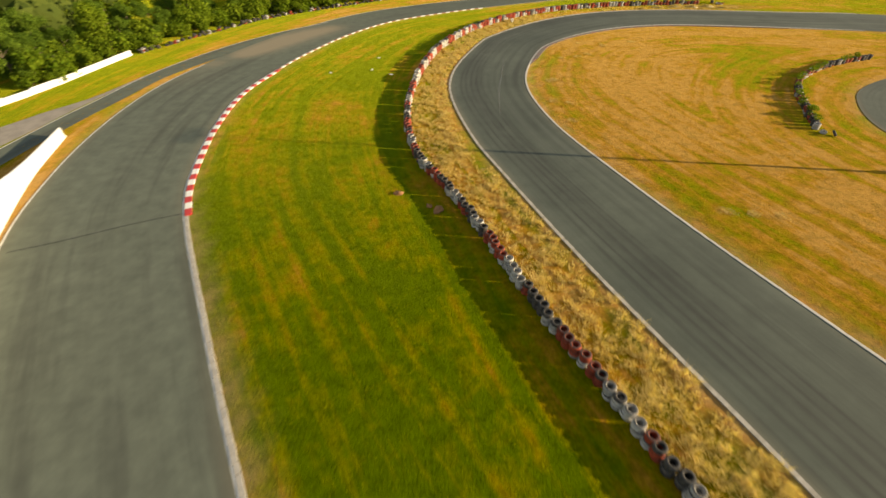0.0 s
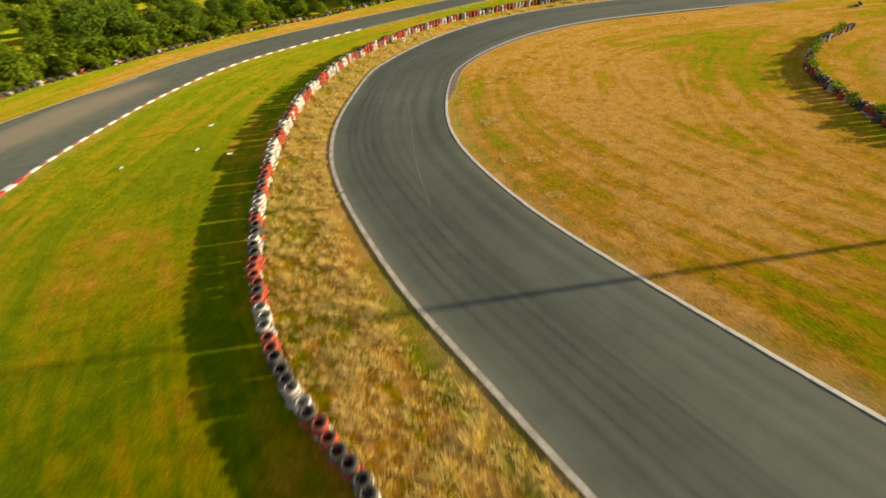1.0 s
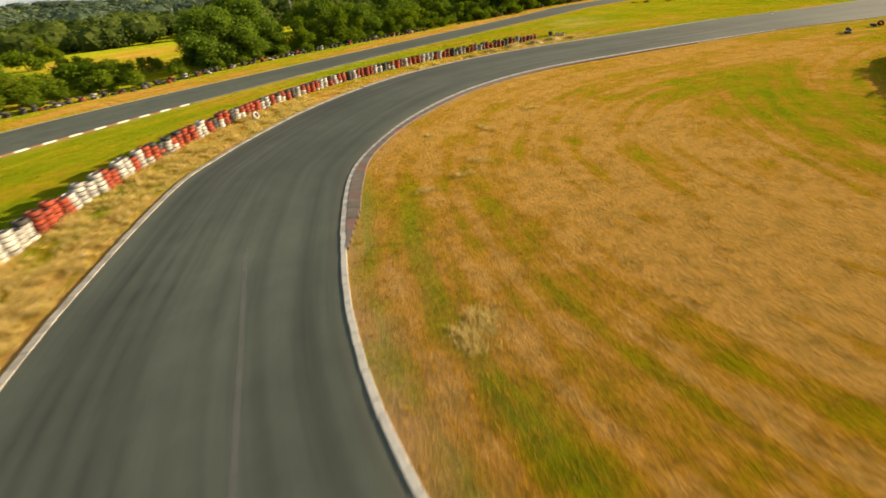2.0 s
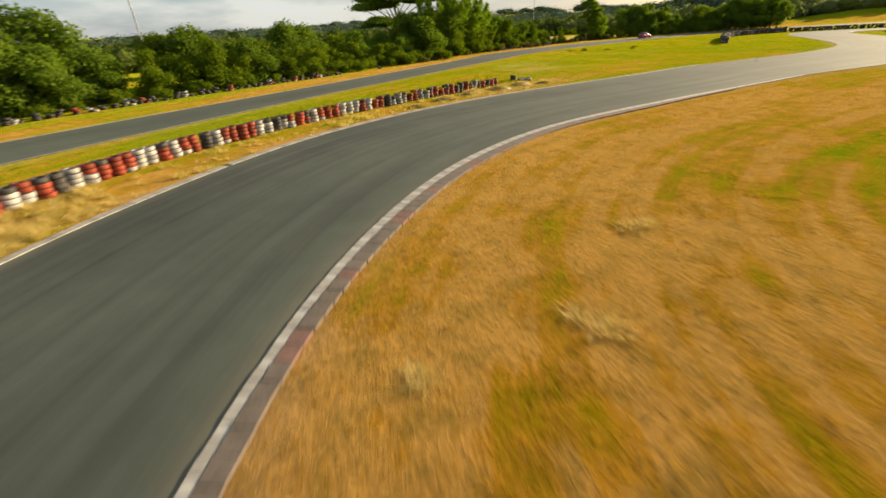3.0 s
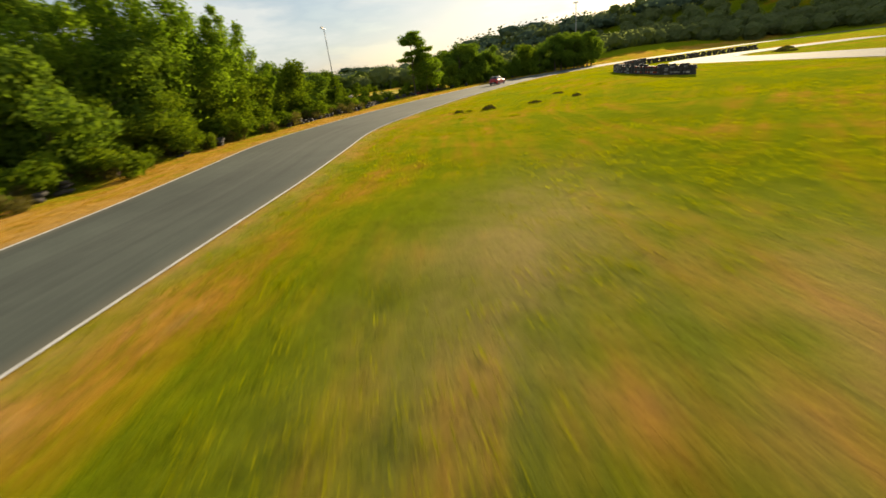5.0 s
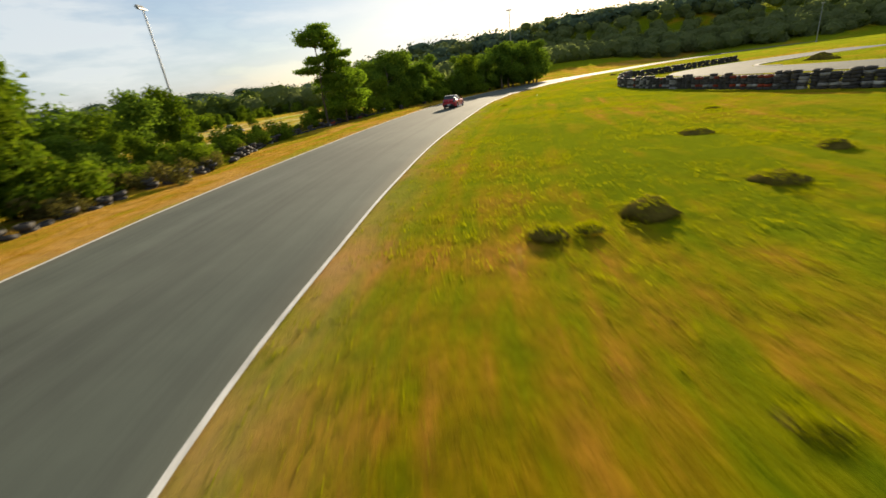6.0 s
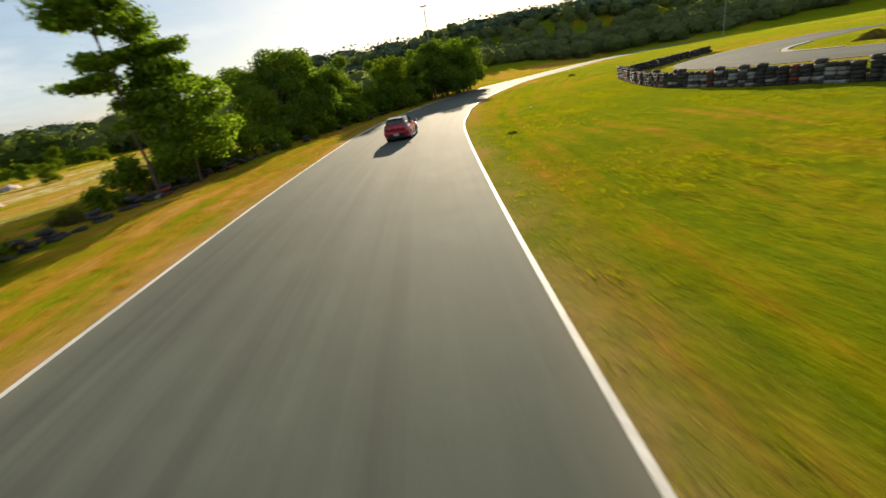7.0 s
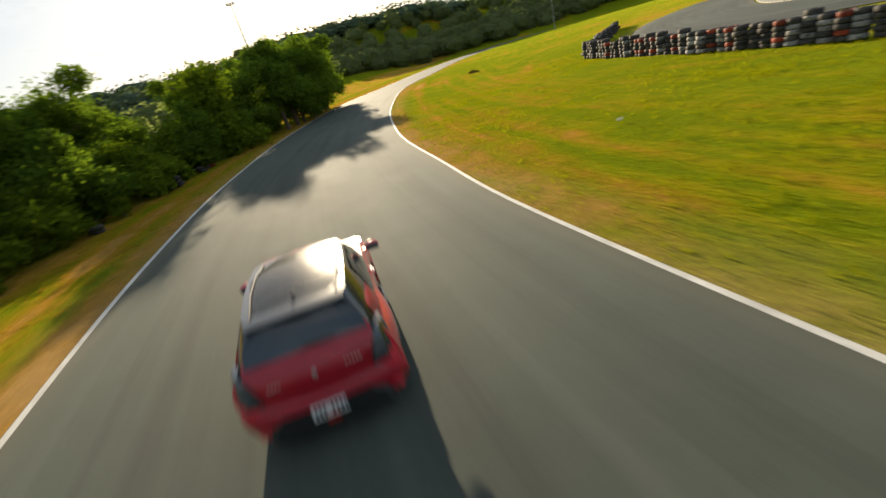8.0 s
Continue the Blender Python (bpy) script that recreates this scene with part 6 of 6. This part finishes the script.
    for s in (1, -1):
        bm = bmesh.new()
        loft(bm, [[(s * (w - 0.012), yy, z), (s * (w + 0.012), yy, z), (s * (w + 0.008), yy, z + 0.016), (s * (w - 0.008), yy, z + 0.016)] for yy, w, z in ((-0.3, 0.44, 1.463), (0.2, 0.485, 1.492), (0.7, 0.49, 1.493), (1.15, 0.45, 1.460))])
        part("roof_moulding", bm, TRIM_BLACK, roof)
    bm = bmesh.new()
    loft(bm, [[(w * u, yy - 0.05 * (1 - u * u), z - 0.025 * u * u - dz) for u in np.linspace(-1, 1, 9)] + [(w * u, yy - 0.05 * (1 - u * u), z - 0.025 * u * u - dz - th) for u in np.linspace(1, -1, 9)] for yy, w, z, dz, th in ((-0.26, 0.50, 1.490, 0, 0.03), (-0.36, 0.505, 1.485, 0, 0.045), (-0.45, 0.505, 1.476, 0, 0.035), (-0.47, 0.50, 1.471, 0, 0.02))])
    spoiler = crisp(part("roof_spoiler", bm, CAR_ROOF, car, "black roof spoiler"), 40)
    bm = bmesh.new()
    slab(bm, (-0.11, -0.528, 1.428), (0.11, -0.508, 1.443), 0.003)
    part("high_brake_light", bm, TRIM_BLACK, spoiler)
    bm = bmesh.new()
    rod(bm, (0, -0.12, 1.49), (0, -0.12, 1.515), 0.026, 0.020, 10)
    rod(bm, (0, -0.12, 1.51), (0, -0.27, 1.62), 0.008, 0.004, 6)
    part("aerial", bm, TRIM_BLACK, car)
    # tailgate, bumper, plate
    bm = bmesh.new()
    skin = []
    for z, yy, w in ((0.56, -0.675, 0.60), (0.62, -0.706, 0.625), (0.70, -0.716, 0.635), (0.755, -0.708, 0.64), (0.775, -0.722, 0.64), (0.86, -0.720, 0.645), (0.93, -0.700, 0.655), (0.985, -0.665, 0.665), (1.03, -0.632, 0.66), (1.07, -0.600, 0.655), (1.10, -0.572, 0.64)):
        skin.append([bm.verts.new((w * u, yy + 0.045 * u * u, z + (0.035 * u**4 if z > 0.98 else 0.0))) for u in np.linspace(-1, 1, 13)])
    fs = [bm.faces.new((skin[a][b], skin[a][b + 1], skin[a + 1][b + 1], skin[a + 1][b])) for a in range(len(skin) - 1) for b in range(12)]
    bmesh.ops.solidify(bm, geom=fs, thickness=0.03)
    bmesh.ops.recalc_face_normals(bm, faces=bm.faces)
    gate = crisp(part("tailgate", bm, CAR_RED, car, "red tailgate"), 50)
    bm = bmesh.new()
    rows = []
    for z, yy, w in ((0.30, -0.66, 0.83), (0.36, -0.712, 0.85), (0.46, -0.742, 0.862), (0.54, -0.752, 0.866), (0.585, -0.745, 0.868), (0.61, -0.715, 0.866), (0.66, -0.69, 0.866), (0.72, -0.675, 0.862)):
        rows.append([bm.verts.new((w * math.sin(a) / math.sin(1.35), yy + 0.24 * (1 - math.cos(a * 0.98)) ** 1.6, z)) for a in np.linspace(-1.35, 1.35, 19)])
    fs = [bm.faces.new((rows[a][b], rows[a][b + 1], rows[a + 1][b + 1], rows[a + 1][b])) for a in range(len(rows) - 1) for b in range(18)]
    bmesh.ops.solidify(bm, geom=fs, thickness=0.03)
    bmesh.ops.recalc_face_normals(bm, faces=bm.faces)
    bumper = crisp(part("rear_bumper", bm, CAR_RED, car, "red rear bumper"), 35)
    bm = bmesh.new()
    loft(bm, [[(-w, yy, 0.515), (w, yy, 0.515), (w + 0.14, yy + 0.005, 0.40), (w + 0.20, yy + 0.05, 0.21), (-w - 0.20, yy + 0.05, 0.21), (-w - 0.14, yy + 0.005, 0.40)] for yy, w in ((-0.55, 0.52), (-0.72, 0.48), (-0.762, 0.42))])
    diff = crisp(part("diffuser", bm, TRIM_BLACK, bumper, "black lower diffuser"), 35)
    bm = bmesh.new()
    slab(bm, (-0.075, -0.765, 0.30), (0.075, -0.735, 0.345), 0.006)
    part("fog_lamp", bm, LENS_RED, bumper, "small red fog lamp")
    bm = bmesh.new()
    slab(bm, (-0.185, -0.778, 0.385), (0.185, -0.764, 0.525), 0.004)
    plate = part("number_plate", bm, PLATE, car, "white plate with blurred dark bars")
    for k, w in enumerate((0.045, 0.045, 0.045, 0.0, 0.045, 0.045, 0.045, 0.045)):
        if w:
            bm = bmesh.new()
            u = -0.155 + k * 0.044
            slab(bm, (u, -0.782, 0.42), (u + 0.03, -0.770, 0.495))
            part("plate_bar", bm, INK, plate)
    bm = bmesh.new()
    bmesh.ops.create_icosphere(bm, subdivisions=2, radius=1.0, matrix=pose(0, -0.722, 0.88) @ Matrix.Diagonal((0.034, 0.012, 0.038, 1)))
    part("badge", bm, SILVER, gate, "plain chrome badge")
    for x0, n_ in ((0.30, 5), (-0.48, 4)):
        for k in range(n_):
            bm = bmesh.new()
            slab(bm, (x0 + k * 0.038, -0.723 + 0.014 * abs(x0 / 0.4), 0.865), (x0 + k * 0.038 + 0.026, -0.69, 0.885), 0.003)
            part("badge_bar", bm, SKIRT, gate)
    bm = bmesh.new()
    slab(bm, (-0.02, -0.598, 1.125), (0.30, -0.583, 1.14), 0.004)
    part("rear_wiper", bm, TRIM_BLACK, car)
    bm = bmesh.new()
    loft(bm, [[(-w, yy, 0.52), (w, yy, 0.52), (w, yy, 0.28), (-w, yy, 0.28)] for yy, w in ((3.0, 0.50), (3.12, 0.46), (3.155, 0.40))])
    crisp(part("grille", bm, TRIM_BLACK, car, "black front grille"))
    bm = bmesh.new()
    slab(bm, (-0.66, -0.3, 0.15), (0.66, 2.9, 0.24), 0.02)
    part("floor_pan", bm, TRIM_BLACK, car)
    return tagged(car, "small red hatchback with black roof and silver wheels on the track", "car")


build_car(143.65, 127.69, -99.6)


# ---------------------------------------------------------------- kerbs and edge blocks, piece by piece
def piece_mesh(name, long, wide, high, mat):
    """A slightly worn block, chamfered along its top."""
    a, b, c = long / 2, wide / 2, 0.010
    v = [(-a, -b, -0.06), (a, -b, -0.06), (a, b, -0.06), (-a, b, -0.06), (-a, -b, high - c), (a, -b, high - c), (a, b, high - c), (-a, b, high - c),
         (-a + c, -b + c, high), (a - c, -b + c, high), (a - c, b - c, high), (-a + c, b - c, high)]
    f = [(0, 1, 5, 4), (1, 2, 6, 5), (2, 3, 7, 6), (3, 0, 4, 7), (4, 5, 9, 8), (5, 6, 10, 9), (6, 7, 11, 10), (7, 4, 8, 11), (8, 9, 10, 11)]
    me = bpy.data.meshes.new(name)
    me.from_pydata(v, [], f)
    me.materials.append(mat)
    return me


def lay(line, start, stop, step, off, meshes, parent, name, z=0.0, jitter=0.01, seed=1, taper=None):
    """Pieces end to end along a line between two arc lengths, shifted to its left by off; taper: rows of distance, width and middle for unit-wide pieces."""
    rng = random.Random(seed)
    p = shifted(line, off)
    d = np.r_[0, np.cumsum(np.hypot(*np.diff(p, axis=0).T))]
    s, k = start, 0
    while s < min(stop, d[-1] - step):
        x, y = np.interp(s, d, p[:, 0]), np.interp(s, d, p[:, 1])
        x2, y2 = np.interp(s + 0.3, d, p[:, 0]), np.interp(s + 0.3, d, p[:, 1])
        ob = new(name, meshes[k % len(meshes)])
        ob.parent = parent
        way = math.atan2(y2 - y, x2 - x)
        wide = 1.0
        if taper:
            wide, mid = (float(np.interp(s - start, [r[0] for r in taper], [r[c] for r in taper])) for c in (1, 2))
            x, y = x - math.sin(way) * mid, y + math.cos(way) * mid
        ob.matrix_world = pose(x + rng.uniform(-jitter, jitter), y + rng.uniform(-jitter, jitter), z + rng.uniform(-jitter, jitter) * 0.5, 0, 0, math.degrees(way) + rng.uniform(-0.6, 0.6)) @ Matrix.Diagonal((1, wide, 1, 1))
        s += step
        k += 1


def arc_at(line, x, y):
    d = np.r_[0, np.cumsum(np.hypot(*np.diff(line[:, :2], axis=0).T))]
    return d[np.hypot(line[:, 0] - x, line[:, 1] - y).argmin()]


def kerb_run(label):
    return tagged(new("kerb"), label, "kerb", kind="structure")


red, white = piece_mesh("kerb_block", 0.88, 0.48, 0.06, KERB_RED), piece_mesh("kerb_block", 0.88, 0.48, 0.06, KERB_WHITE)
run = kerb_run("red and white painted kerb along the outer track")
lay(OUTER, arc_at(OUTER, -19.4, 26.5), arc_at(OUTER, -19.5, 58), 0.90, -0.34, [red, white], run, "kerb_block", 0.01)
worn = plain("worn_kerb_red", (0.30, 0.135, 0.085), 0.75, vary=0.5, scale=2.0)
slim = [piece_mesh("kerb_block", 0.88, 0.25, 0.05, worn), piece_mesh("kerb_block", 0.88, 0.25, 0.05, KERB_WHITE)]
lay(OUTER, arc_at(OUTER, -19.5, 58) + 0.45, arc_at(OUTER, 8, 94), 0.90, -0.2, slim, run, "kerb_block", 0.01)
pale = piece_mesh("edge_block", 0.478, 0.27, 0.045, BLOCK)
narrow = plain("stained_concrete_block", (0.35, 0.32, 0.265), 0.88, vary=0.5, scale=3.0, bump=0.3)
run = kerb_run("pale concrete edging blocks along the outer track")
lay(OUTER, 6.0, arc_at(OUTER, -19.4, 26.5) - 0.5, 0.49, -0.16, [pale], run, "edge_block", 0.0, 0.012, 2)
marks = [arc_at(INNER, *p) for p in ((19.5, -5), (1.4, 47.5), (23.05, 87.0), (76, 86.5))]
unit_pale, unit_dark = piece_mesh("edge_block", 0.29, 1.0, 0.045, BLOCK), piece_mesh("edge_block", 0.285, 1.0, 0.036, narrow)
mix = [unit_pale, unit_pale, unit_dark, unit_pale, unit_pale, unit_pale, unit_dark, unit_dark, unit_pale]
for k, (a, b, widths) in enumerate(zip(marks[:-1], marks[1:], (((0, 0.25, 0.0), (50, 0.25, 0.0)), ((0, 0.25, 0.0), (16, 0.26, -0.09), (34, 0.28, -0.10), (48, 0.42, 0.0)), ((0, 0.42, 0.0), (8, 0.43, 0.03), (90, 0.43, 0.03))))):
    run = kerb_run("pale concrete edging blocks outside the inner bend")
    lay(INNER, a, b - 0.31, 0.30, 0.0, mix, run, "edge_block", 0.0, 0.008, 3 + 20 * k, widths)
whitened = plain("whitewashed_block", (0.48, 0.455, 0.40), 0.8, vary=0.35, scale=2.2, bump=0.3)
run = kerb_run("narrow whitewashed edging blocks inside the bend")
lay(INNER_R, arc_at(INNER_R, 24.5, 9), arc_at(INNER_R, 12.4, 61.5), 0.49, 0.03, [piece_mesh("edge_block", 0.478, 0.21, 0.045, whitened)], run, "edge_block", 0.0, 0.010, 4)
run = kerb_run("broad pale edging blocks inside the bend")
lay(INNER_R, arc_at(INNER_R, 12.4, 61.5) + 0.05, arc_at(INNER_R, 68, 74.5), 0.30, 0.0, [piece_mesh("edge_block", 0.29, 1.0, 0.045, whitened), unit_pale, unit_pale, piece_mesh("edge_block", 0.285, 1.0, 0.04, whitened), unit_pale], run, "edge_block", 0.0, 0.006, 8,
    ((0, 0.24, 0.04), (10, 0.20, 0.02), (15, 0.24, 0.0), (21, 0.40, -0.09), (46, 0.40, -0.10), (66, 0.20, 0.0)))
old = [piece_mesh("kerb_block", 0.475, 1.0, 0.06, OLD_KERB), piece_mesh("kerb_block", 0.475, 1.0, 0.058, plain("faded_red_kerb", (0.21, 0.112, 0.085), 0.85, vary=0.5, scale=2.0)), piece_mesh("kerb_block", 0.95, 0.6, 0.065, BLOCK)]
run = kerb_run("weathered kerb with faded red paint inside the bend")
lay(INNER_R, arc_at(INNER_R, 12.1, 60.4), arc_at(INNER_R, 58, 77.8), 0.485, 0.0, [old[k] for k in (0, 0, 0, 1, 1, 0, 0, 0, 0, 1, 0, 0, 0)], run, "kerb_block", 0.0, 0.008, 5,
    ((0, 0.10, -0.13), (1.4, 0.32, -0.24), (2.8, 0.56, -0.37), (6.5, 0.62, -0.40), (10, 0.40, -0.29), (14, 0.36, -0.30), (21, 0.50, -0.50), (28, 0.56, -0.60), (44, 0.50, -0.58), (56, 0.12, -0.38), (70, 0.10, -0.37)))
run = kerb_run("pale kerb at the tip of the far bend")
lay(INNER_R, arc_at(INNER_R, 155, 85), arc_at(INNER_R, 172, 78), 0.97, -0.5, [old[2]], run, "kerb_block", 0.0, 0.01, 6)
